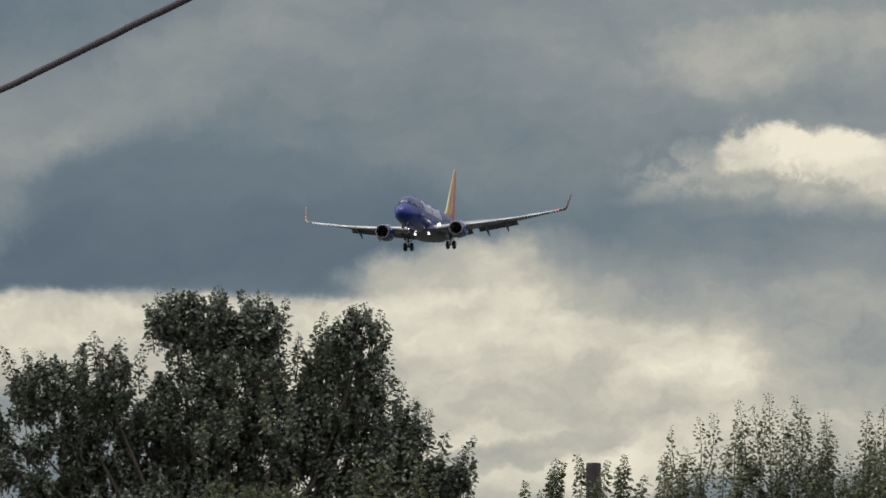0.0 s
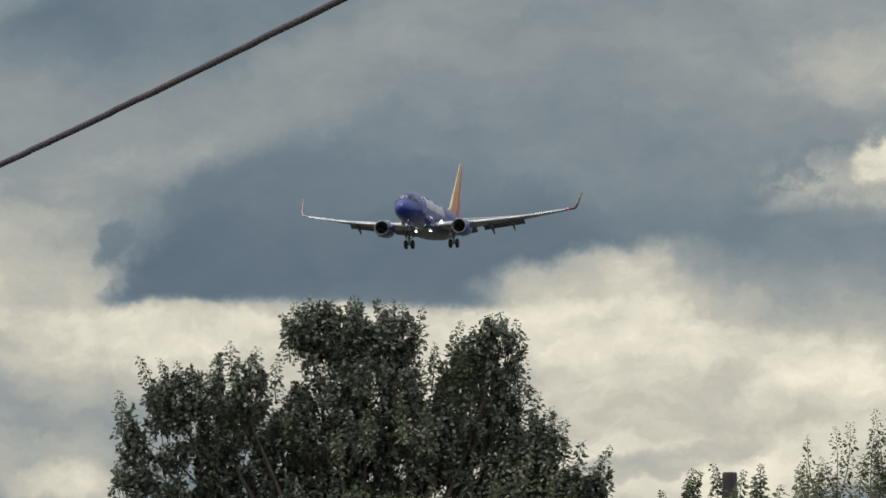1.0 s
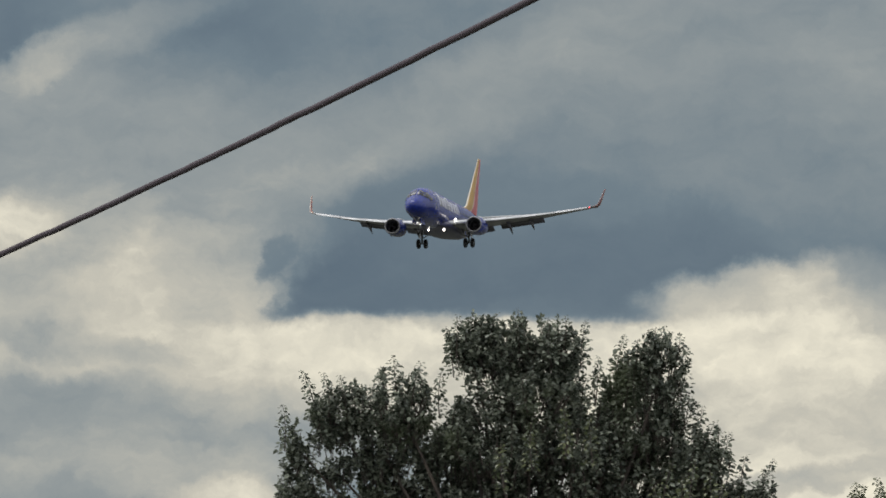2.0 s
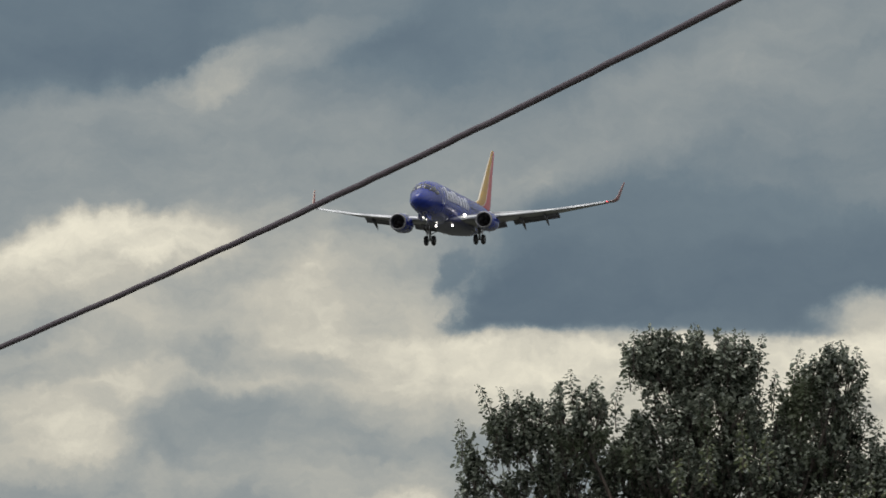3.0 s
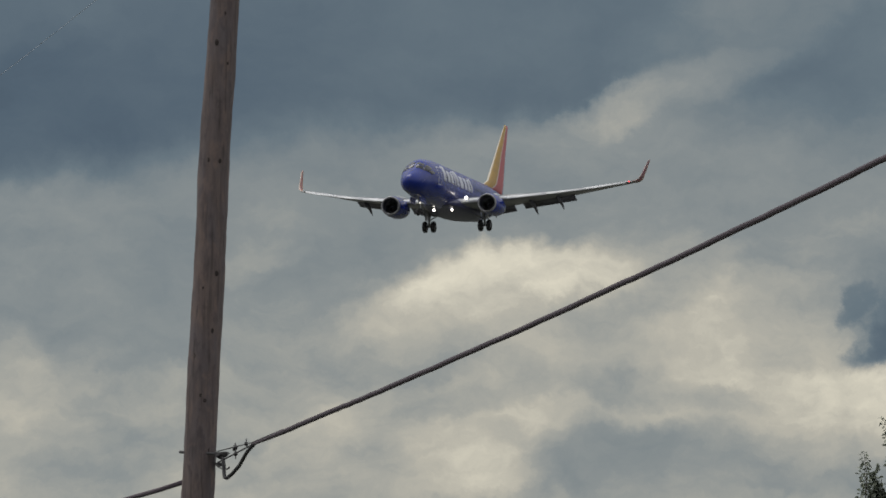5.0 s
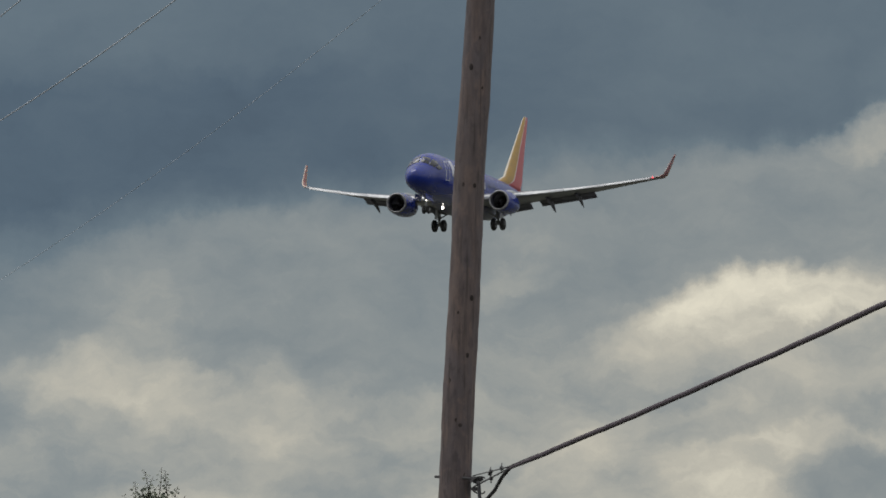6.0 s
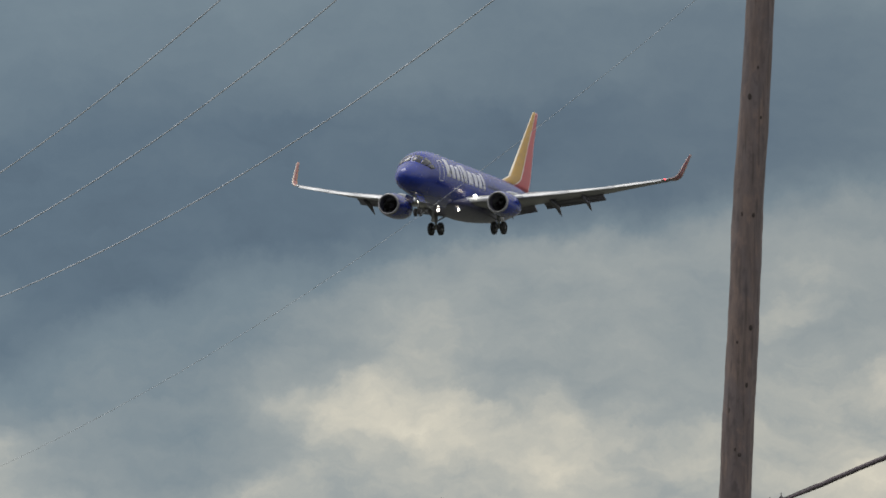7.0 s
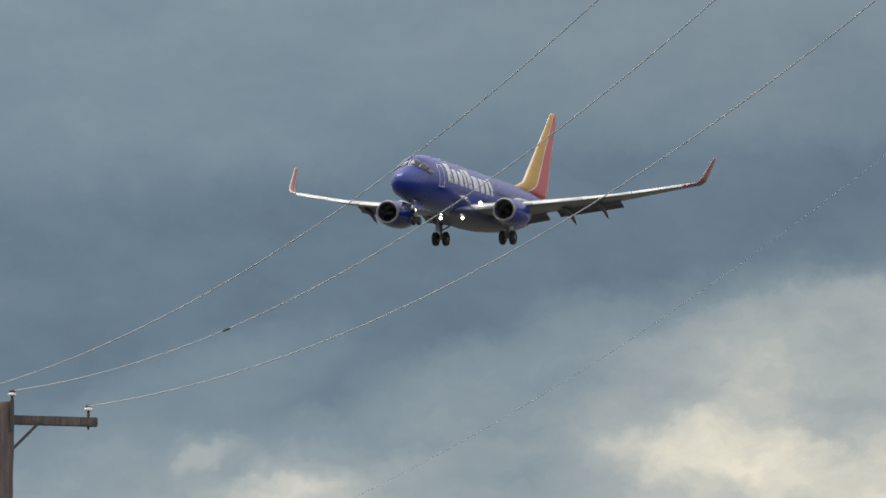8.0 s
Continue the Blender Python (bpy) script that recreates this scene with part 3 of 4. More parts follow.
# cockpit panes, doors, cabin windows, titles
for a0, a1, x0, x1, lean in ((3, 34, 1.98, 2.66, 0.0), (37, 62, 2.12, 2.98, 0.30), (64, 77, 2.55, 3.30, 0.35)):
    for s in (1, -1):
        part("windscreen_pane", skin_patch("windscreen_pane", x0, x1, s * a0, s * a1, GLASS, 0.015, 3, 4, lean * s if s > 0 else -lean * s), fuselage)
for s in (1, -1):
    for x0, x1, a0, a1 in ((4.25, 4.30, 54, 104), (5.11, 5.16, 54, 104), (4.25, 5.16, 52.5, 54.2), (4.25, 5.16, 103.5, 105.2)):
        part("door_outline", skin_patch("door_outline", x0, x1, s * a0, s * a1, WHITE, 0.012, 2, 6), fuselage)
    shared = None
    for k in range(38):
        x = 6.5 + 0.508 * k
        if 15.8 < x < 16.2:
            continue
        if shared is None:
            shared = skin_patch("cabin_window", 7.0 - 0.12, 7.0 + 0.12, s * 72, s * 81, GLASS, 0.012, 2, 2)
            shared.transform(Matrix.Translation((7.0, 0, 0)))
        shifted(part("cabin_window", shared, fuselage), -x, 0, 0)
    # the airline's title as plain blocks in its colour
    for x0, w, a0, a1 in ((5.72, 1.20, 44, 90), (7.05, 1.02, 56, 90), (8.20, 1.02, 56, 90), (9.35, 0.66, 47, 90), (10.13, 1.02, 44, 90), (11.28, 1.38, 56, 90),
                          (12.79, 1.02, 56, 90), (13.94, 0.92, 56, 90), (14.99, 0.70, 47, 90)):
        part("title_block", skin_patch("title_block", x0 + 0.1 * w, x0 + 0.9 * w, s * a0, s * a1, TITLE, 0.014, 2, 6), fuselage, "pale title block")
# antennas on the roof
part("antenna_dome", loft("antenna_dome", [[Vector((-x, w * math.cos(a), 5.2 + h * max(0, math.sin(a)))) for a in (math.pi * k / 8 for k in range(9))]
                          for x, w, h in ((15.2, 0.05, 0.06), (15.5, 0.32, 0.24), (16.2, 0.42, 0.34), (17.2, 0.36, 0.28), (18.0, 0.06, 0.06))], BLUE, closed=False), aircraft)
for x in (8.3, 12.2):
    part("blade_antenna", loft("blade_antenna", [airfoil((-x, 0, 5.22), 0.4, 0.12, up=Vector((0, 1, 0)), n=5), airfoil((-x - 0.16, 0, 5.56), 0.22, 0.12, up=Vector((0, 1, 0)), n=5)], WHITE), aircraft)

# wings
WING = [(0.0, -10.6, 7.9, 1.95, 0.13, 1.5), (1.9, -11.6, 7.1, 2.05, 0.13, 1.5), (5.7, -13.65, 5.0, 2.53, 0.12, 1.0), (11.5, -16.65, 3.2, 3.42, 0.11, 0.0), (17.0, -19.6, 1.65, 4.60, 0.10, -1.0)]


def wing_at(y):
    for a, b in zip(WING, WING[1:]):
        if a[0] <= y <= b[0]:
            f = (y - a[0]) / (b[0] - a[0])
            return [a[i] + (b[i] - a[i]) * f for i in range(1, 6)]


def side_y(pts, s):
    return [Vector((v.x, v.y * s, v.z)) for v in pts]


for s in (1, -1):
    rings = []
    for y in (0.0, 1.9, 3.8, 5.7, 8.6, 11.5, 14.2, 17.0):
        le, chord, z, thick, tw = wing_at(y)
        rings.append(side_y(airfoil((le, y, z), chord, thick, tw), s))
    wing = part("wing", loft("wing", rings, WING_SHADE_PAINT, uvs=chart(rings)), aircraft, "wing in shaded underside grey with bare metal leading edge")
    # winglet blends upward from the tip
    rings = []
    for y, z, le, ch, lean in ((17.0, 4.6, -19.6, 1.65, 10), (17.30, 4.68, -19.85, 1.52, 25), (17.56, 4.93, -20.2, 1.38, 52), (17.68, 5.35, -20.6, 1.22, 72), (17.80, 6.1, -21.35, 0.95, 79), (17.93, 6.85, -22.1, 0.66, 79), (17.96, 7.05, -22.45, 0.45, 79)):
        rings.append(side_y(airfoil((le, y, z), ch, 0.09, 0, up=Vector((0, -math.sin(radians(lean)), math.cos(radians(lean))))), s))
    part("winglet", loft("winglet", rings, WINGLET_PAINT if s < 0 else WINGLET_DARK, uvs=chart(rings)), aircraft, "red and orange upturned winglet" if s < 0 else "dark red upturned winglet")
    # slats drooped ahead of the leading edge
    for y0, y1 in ((6.0, 9.44), (9.46, 12.94), (12.96, 16.5)):
        rings = []
        for y in (y0, y1):
            le, chord, z, thick, tw = wing_at(y)
            rings.append(side_y(airfoil((le + 0.28, y, z - 0.16), 0.16 * chord + 0.22, 0.20, -22), s))
        part("slat", loft("slat", rings, SLAT), wing, "pale grey slat")
    # flaps run back and down
    for y0, y1, ch in ((2.15, 5.3, 1.45), (6.2, 11.2, 1.1)):
        for back, down, droop, size in ((0.10, -0.06, 17, 0.80), (0.85, 0.17, 28, 0.42)):
            rings = []
            for y in (y0, y1):
                le, chord, z, thick, tw = wing_at(y)
                k = 0.75 + 0.25 * chord / 5.0
                rings.append(side_y(airfoil((le - chord + 0.55 - back * k, y, z - 0.10 - down * k), ch * size * k, 0.13, droop), s))
            part("flap", loft("flap", rings, UNDER), wing, "lowered flap")
    # flap track fairings hang down like canoes
    for y, size in ((7.4, 0.92), (9.9, 0.82), (3.6, 0.8)):
        le, chord, z, thick, tw = wing_at(y)
        x0 = le - 0.45 * chord
        prof = ((0, 0.03, 0), (0.5, 0.15, -0.05), (1.3, 0.21, -0.16), (2.1, 0.19, -0.36), (2.9, 0.13, -0.76), (3.5, 0.03, -1.10))
        rings = [ring(Vector((x0 - a * size, y * s, z - 0.22 + d * size)), Vector((0, 1, 0)), Vector((0, 0, 1)), 12, r * size, r * 1.5 * size) for a, r, d in prof]
        part("flap_track_fairing", loft("flap_track_fairing", rings, UNDER), wing)
    shifted(part("navigation_light", turned("navigation_light", [(-0.16, 0.02), (-0.08, 0.07), (0.06, 0.07), (0.14, 0.02)], NAVRED if s > 0 else SILVER, "X", 10, (True, True)), wing), -19.5, 16.75 * s, 4.54)

    # engine: cowl, bright lip, fan, core
    y, x0, z = 4.93, -10.05, 1.58
    engine = part("engine", link_mesh("engine", [], [], BLUE), aircraft, "blue engine nacelle with grey metal intake lip")
    shifted(engine, x0, y * s, z)
    cowl = [(-0.18, 0.97), (-0.5, 1.03), (-1.2, 1.08), (-2.2, 1.08), (-3.2, 0.98), (-3.9, 0.84), (-3.9, 0.78), (-3.2, 0.80)]
    rings = [[Vector((a, r * math.cos(t), r * math.sin(t) * (0.94 if math.sin(t) < 0 else 1.0))) for t in (2 * math.pi * k / 36 for k in range(36))] for a, r in cowl]
    part("cowl", loft("cowl", rings, BLUE, (False, False)), engine)
    lip = [(-0.18, 0.972), (-0.05, 0.93), (0.0, 0.87), (-0.03, 0.82), (-0.16, 0.785)]
    rings = [[Vector((a, r * math.cos(t), r * math.sin(t) * (0.94 if math.sin(t) < 0 else 1.0))) for t in (2 * math.pi * k / 36 for k in range(36))] for a, r in lip]
    part("intake_lip", loft("intake_lip", rings, LIP, (False, False)), engine, "grey metal intake lip")
    part("intake_duct", turned("intake_duct", [(-0.155, 0.786), (-0.5, 0.76), (-1.0, 0.775)], UNDER, "X", 36), engine)
    part("fan_disc", turned("fan_disc", [(-1.02, 0.775), (-1.05, 0.05)], DARK, "X", 36), engine)
    blades, faces = [], []
    for k in range(24):
        a = 2 * math.pi * k / 24
        for r, tw, b in ((0.24, 0.10, 0.09), (0.75, 0.05, 0.13)):
            for d in (-1, 1):
                blades.append(Vector((-0.96 + d * tw, r * math.cos(a + d * b / (r + 0.2)), r * math.sin(a + d * b / (r + 0.2)))))
        faces.append((4 * k, 4 * k + 1, 4 * k + 3, 4 * k + 2))
    part("fan_blades", link_mesh("fan_blades", blades, faces, FAN, False), engine)
    part("spinner", turned("spinner", [(-0.55, 0.01), (-0.65, 0.09), (-0.8, 0.17), (-1.0, 0.25)], FAN, "X", 20, (True, False)), engine)
    part("exhaust_core", turned("exhaust_core", [(-3.3, 0.66), (-4.2, 0.56), (-4.9, 0.42), (-4.9, 0.36), (-5.6, 0.08)], FAN, "X", 24, (True, True)), engine)
    rings = [airfoil((x0 - 1.5, y * s, z + 0.98), 5.2, 0.07, up=Vector((0, 1, 0))), airfoil((x0 - 2.8, y * s, z + 1.3), 4.6, 0.08, up=Vector((0, 1, 0)))]
    part("pylon", loft("pylon", rings, GREY), aircraft)

# tail
up_y = Vector((0, 1, 0))
rings = [airfoil((-21.9, 0, 5.15), 10.3, 0.03, up=up_y, camber=0), airfoil((-25.2, 0, 5.55), 7.1, 0.06, up=up_y, camber=0), airfoil((-26.8, 0, 6.05), 5.75, 0.09, up=up_y, camber=0),
         airfoil((-29.75, 0, 9.25), 3.4, 0.09, up=up_y, camber=0), airfoil((-32.4, 0, 12.15), 1.55, 0.09, up=up_y, camber=0), airfoil((-32.7, 0, 12.43), 1.15, 0.05, up=up_y, camber=0)]
part("tail_fin", loft("tail_fin", rings, FIN_PAINT, uvs=chart(rings)), aircraft, "tail fin striped yellow, white, red and blue")
for s in (1, -1):
    rings = [side_y(airfoil((-27.6, 0.4, 4.55), 4.4, 0.09, -2, camber=0), s), side_y(airfoil((-31.6, 7.15, 5.4), 1.5, 0.09, -2, camber=0), s)]
    part("tailplane", loft("tailplane", rings, WING_SHADE_PAINT, uvs=chart(rings)), aircraft)

# wheels
TYRE = turned("tyre", [(-0.20, 0.30), (-0.20, 0.46), (-0.15, 0.54), (-0.05, 0.565), (0.05, 0.565), (0.15, 0.54), (0.20, 0.46), (0.20, 0.30)], RUBBER, "Y", 28)
HUB = turned("wheel_hub", [(-0.17, 0.31), (-0.16, 0.24), (-0.12, 0.20), (-0.18, 0.08), (0.18, 0.08), (0.12, 0.20), (0.16, 0.24), (0.17, 0.31)], STEEL, "Y", 20, (True, True))


def wheel(parent, x, y, z, size):
    w = part("wheel", TYRE, parent)
    w.matrix_local = pose(x, y, z) @ Matrix.Diagonal((size, size * 0.92, size, 1))
    part("wheel_hub", HUB, w)


for s in (1, -1):
    leg = part("main_gear_leg", tube("main_gear_leg", [(-16.3, 2.75 * s, 1.95), (-16.45, 2.85 * s, 0.95), (-16.5, 2.86 * s, 0.18)], [0.15, 0.13, 0.10], STEEL, 12), aircraft, "steel main landing gear")
    part("axle", tube("axle", [(-16.5, 2.36 * s, 0.2), (-16.5, 3.36 * s, 0.2)], 0.08, STEEL, 8), leg)
    part("side_brace", tube("side_brace", [(-16.35, 1.3 * s, 1.6), (-16.45, 2.8 * s, 0.85)], 0.06, STEEL, 8), leg)
    part("drag_link", tube("drag_link", [(-15.4, 2.75 * s, 1.9), (-16.4, 2.85 * s, 0.75)], 0.05, STEEL, 8), leg)
    part("gear_door", box("gear_door", (0.8, 0.05, 0.9), GREY, 0.015, pose(-16.5, 3.12 * s, 1.25, 8 * s)), leg)
    for d in (-0.43, 0.43):
        wheel(leg, -16.5, 2.86 * s + d, 0.2, 1.0)
leg = part("nose_gear_leg", tube("nose_gear_leg", [(-3.9, 0, 1.5), (-3.95, 0, 0.6), (-4.0, 0, 0.02)], [0.12, 0.09, 0.07], STEEL, 12), aircraft, "steel nose landing gear")
part("axle", tube("axle", [(-4.0, -0.32, 0.05), (-4.0, 0.32, 0.05)], 0.05, STEEL, 8), leg)
part("drag_link", tube("drag_link", [(-2.9, 0, 1.5), (-3.95, 0, 0.65)], 0.05, STEEL, 8), leg)
for d in (-0.22, 0.22):
    wheel(leg, -4.0, d, 0.05, 0.62)
for s in (1, -1):
    part("nose_gear_door", box("nose_gear_door", (1.9, 0.04, 0.55), BLUE, 0.01, pose(-3.2, 0.52 * s, 1.10, 12 * s)), leg)


# lights that shine ahead
BULB = turned("landing_light", [(0.10, 0.02), (0.08, 0.10), (0.0, 0.15), (-0.10, 0.15), (-0.16, 0.05)], LAMP, "X", 16, (True, True))
for x, y, z, size in ((-11.45, 2.42, 2.34, 1.0), (-11.45, -2.42, 2.34, 1.0), (-11.0, 1.12, 1.13, 0.75), (-11.0, -0.74, 1.13, 0.75), (-3.72, 0.0, 0.90, 0.5)):
    lamp = part("landing_light", BULB, aircraft, "lit white landing light")
    lamp.matrix_local = pose(x, y, z) @ Matrix.Scale(size, 4)

FLIGHT = [(0.0, 82.2, 1315.4, 107.25, 2.1), (0.5, 71.69, 1282.12, 105.28, 1.5), (1.0, 61.17, 1248.84, 103.29, 0.9), (1.5, 50.6, 1215.56, 101.40, 0.5), (3.0, 18.8, 1115.67, 95.99, 0.4),
          (3.5, 8.2, 1082.37, 94.23, 0.4), (4.0, -2.37, 1049.06, 92.6, 0.45), (4.2, -6.6, 1035.74, 91.95, 0.45), (5.5, -34.08, 949.14, 87.66, 0.45), (6.0, -44.67, 915.84, 85.85, 0.2),
          (6.5, -55.26, 882.55, 84.03, -0.1), (7.0, -65.84, 849.26, 82.18, -0.6), (7.5, -76.45, 815.96, 80.31, -0.65), (8.0, -87.18, 782.67, 78.44, -0.65)]

# ---- poles and lines ----
def pole_mesh(name, height, r0, r1, lean, seed, mat, n=28, step=0.09):
    """A round timber pole that tapers and bulges a little, its foot at the origin; lean is metres sideways for each metre of height."""
    rings, k = [], int(height / step)
    for i in range(k + 1):
        z = height * i / k
        r = r0 + (r1 - r0) * i / k
        bend = 0.012 * math.sin(z * 0.9 + seed) + 0.006 * math.sin(z * 3.1 + 2 * seed)
        row = []
        for j in range(n):
            a = 2 * math.pi * j / n
            q = Vector((math.cos(a) * 1.6, math.sin(a) * 1.6, z * 1.4 + seed * 7))
            rr = r * (1 + 0.05 * noise.noise(q) + 0.055 * noise.noise(q * 2.7) + 0.035 * noise.noise(Vector((q.x * 3, q.y * 3, q.z * 4))))
            row.append(Vector((lean * z + bend + rr * math.cos(a), rr * math.sin(a), z)))
        rings.append(row)
    last = rings[-1]
    mid = sum(last, Vector()) / n
    rings.append([mid + (v - mid) * 0.9 + Vector((0, 0, 0.02)) for v in last])
    me = loft(name, rings, mat)
    return me


def dent(mat, r):
    """A dark knot: a shallow rimmed disc that faces -y."""
    return turned("knot", [(-0.001, r * 0.15), (-0.003, r * 0.7), (0.0, r), (0.02, r * 1.05)], mat, "Y", 9, (True, False))


KNOT = dent(KNOTWOOD, 0.016)


def strand(name, a, b, sag, radius, mat, n=40, sides=6, lumps=0.0):
    """A cable between two points that hangs by sag metres at the middle."""
    a, b = Vector(a), Vector(b)
    pts = []
    for i in range(n + 1):
        f = i / n
        q = a.lerp(b, f) - Vector((0, 0, 4 * sag * f * (1 - f)))
        if lumps and 0 < i < n:
            q += Vector((0, 0, lumps * noise.noise(Vector((f * n * 0.37, 3.3, 1.7)))))
        pts.append(q)
    return tube(name, pts, radius, mat, sides)


def insulator(parent, m):
    ob = part("insulator", turned("insulator", [(0.085, 0.022), (0.09, 0.052), (0.10, 0.058), (0.118, 0.056), (0.13, 0.044), (0.138, 0.034)], PORCELAIN, "Z", 18, (True, True)), parent, "pale glazed pin insulator")
    ob.matrix_local = m
    part("pin", turned("pin", [(-0.165, 0.012), (-0.13, 0.016), (0.02, 0.016), (0.03, 0.022), (0.09, 0.016)], HARDWARE, "Z", 10, (True, True)), ob)
    part("tie_cap", turned("tie_cap", [(0.132, 0.030), (0.138, 0.040), (0.158, 0.040), (0.172, 0.024), (0.176, 0.012)], DARK, "Z", 14, (True, True)), ob)
    return ob


def crossarm(parent, z, turn, x=0.0, y=0.0, half=1.24, set_back=-0.16):
    """A timber arm with two flat braces and three pin insulators."""
    m = pose(x, y, z, 0, 0, turn)
    arm = part("crossarm", box("crossarm", (2 * half, 0.10, 0.125), ARM_WOOD, 0.012), parent, "sawn timber crossarm")
    arm.matrix_local = m @ pose(0, set_back, 0)
    for s in (1, -1):
        part("brace", box("brace", (0.60, 0.012, 0.04), HARDWARE, 0.003, pose(0.215 * s, -0.062, -0.235, 0, -45 * s, 0)), arm, "flat steel brace")
        part("bolt", turned("bolt", [(-0.09, 0.014), (-0.06, 0.022), (0.06, 0.022), (0.075, 0.012)], HARDWARE, "Z", 8, (True, True)), arm).matrix_local = pose((half - 0.12) * s, 0, 0)
        insulator(arm, pose((half - 0.12) * s, 0, 0.06))
    return arm


LEAN = 0.0515
near_pole = thing("utility_pole", "leaning weathered round timber utility pole with dark knots", "utility pole", "utility poles", pose(-4.702, 96.887, 0),
                  pole_mesh("utility_pole", 17.35, 0.190, 0.118, LEAN, 1.3, POLE_WOOD))
for z, off in ((11.82, -0.045), (11.62, 0.075), (10.69, -0.055), (10.68, 0.06), (9.46, -0.04), (9.60, 0.085), (8.81, -0.095), (8.43, -0.01), (8.38, 0.03), (12.1, 0.02), (7.9, 0.10), (9.05, 0.07), (11.2, 0.01)):
    r = 0.190 + (0.118 - 0.190) * z / 17.2
    k = 0.55 + 0.75 * abs(math.sin(z * 7))
    part("knot", KNOT, near_pole).matrix_local = pose(LEAN * z + 0.012 * math.sin(z * 0.9 + 1.3) + off, -math.sqrt(max(r * r - off * off, 0.0004)) - 0.002, z, 0, 0, math.degrees(math.asin(off / r))) @ Matrix.Diagonal((k, 1, k * (1.1 + 0.7 * abs(math.sin(z * 3))), 1))
crossarm(near_pole, 16.85, 23.4, LEAN * 14.6 + 0.404, 0.175, 1.68)

far_pole = thing("utility_pole", "upright weathered timber utility pole with crossarm and insulators", "utility pole", "utility poles", pose(-20.222, 134.488, 0),
                 pole_mesh("utility_pole", 12.27, 0.165, 0.112, 0.0, 4.1, POLE_WOOD))
crossarm(far_pole, 12.06, 23.4, 0.085, set_back=0.16)
insulator(far_pole, pose(0.115, -0.10, 12.27))
part("pole_top_bracket", box("pole_top_bracket", (0.05, 0.04, 0.42), HARDWARE, 0.006, pose(0.115, -0.10, 12.10)), far_pole, "steel pole top bracket")

road_pole = thing("utility_pole", "upright weathered timber utility pole holding a thick cable", "utility pole", "utility poles", pose(10.2, 33.0, 0),
                  pole_mesh("utility_pole", 11.2, 0.165, 0.118, 0.0, 7.7, POLE_WOOD))
stub_pole = thing("utility_pole", "dark flat-topped timber pole standing among shrubs", "utility pole", "utility poles", Matrix.Translation(Vector((*at(4.670, 0, 150).xy, 0))),
                  pole_mesh("utility_pole", 10.20, 0.150, 0.108, 0.0, 2.2, STUB_WOOD))

SPLICE = 0.2526
# three bare conductors and a neutral between the far pole and the near one
P = Vector((0.9176, 0.3974, 0))
fp, np_ = Vector((-20.222, 134.488, 0)), Vector((-3.950, 96.887, 0))
for off, end, z0, z1, sag, r in ((-1.12, -1.12, 12.24, 17.12, 1.470, 0.0070), (0.10, 0.10, 12.44, 17.10, 1.570, 0.0070), (1.15, 2.0, 12.26, 17.00, 1.506, 0.0070), (0.13, 0.13, 9.44, 13.50, 1.074, 0.0022)):
    me = strand("power_line", fp + P * off + Vector((0, 0, z0)), np_ + P * end + Vector((0, 0, z1)), sag, r, WIRE, 60, 5)
    line = thing("power_line", "thin bare metal conductor strung between two utility poles", "power line", "power lines", me=me)
    if end == 0.10:
        a, b = fp + P * off + Vector((0, 0, z0)), np_ + P * end + Vector((0, 0, z1))
        spots = [a.lerp(b, f) - Vector((0, 0, 4 * sag * f * (1 - f))) for f in (SPLICE - 0.0035, SPLICE - 0.0025, SPLICE + 0.0025, SPLICE + 0.0035)]
        part("splice_sleeve", tube("splice_sleeve", spots, [0.010, 0.017, 0.017, 0.010], HARDWARE, 8), line, "dark crimped splice sleeve")

# the thick lashed cable with its messenger, dead-ended at the near pole
hook = Vector((-4.119, 96.912 - 0.0, 7.854))


def cable_at(f, up=0.0):
    q = hook.lerp(Vector((10.2, 33.0, 10.008)), f)
    q.z = 7.852 + 0.4406 * f + 1.7169 * f * f - 0.022 * math.exp(-f / 0.05) + up
    return q


lashed = thing("telephone_cable", "thick dark bundled telephone cable hanging from utility poles", "cable", "cables")
path = []
for i in range(241):
    f = 0.028 + (0.9985 - 0.028) * i / 240
    q = cable_at(f)
    q.z += 0.005 * noise.noise(Vector((f * 75, 0.4, 0.2))) + 0.004 * noise.noise(Vector((f * 190, 5.4, 0.2)))
    path.append(q)
part("sheath", tube("sheath", path, [0.014 + 0.011 * min(1, i / 6) for i in range(241)], CABLE, 8), lashed, "dark cable sheath")
part("messenger", tube("messenger", [cable_at(0.028 * i / 10, 0.055 * (1 - i / 10) + 0.02) for i in range(11)] + [cable_at(0.028 + 0.006 * i, 0.022) for i in range(1, 5)], 0.0055, HARDWARE, 6), lashed, "steel messenger wire")
part("messenger", tube("messenger", [cable_at(0.028 * i / 10, -0.035 * (1 - i / 10)) for i in range(11)], 0.0075, HARDWARE, 6), lashed, "steel messenger wire")
loop = [cable_at(0.030), cable_at(0.024, -0.05), cable_at(0.018, -0.15), cable_at(0.012, -0.20), cable_at(0.008, -0.22), cable_at(0.006, -0.20), cable_at(0.0055, -0.10), cable_at(0.005, -0.02), cable_at(0.001, 0.02)]
part("drip_loop", tube("drip_loop", loop, 0.018, RUBBER, 8), lashed, "dark drooping cable loop")
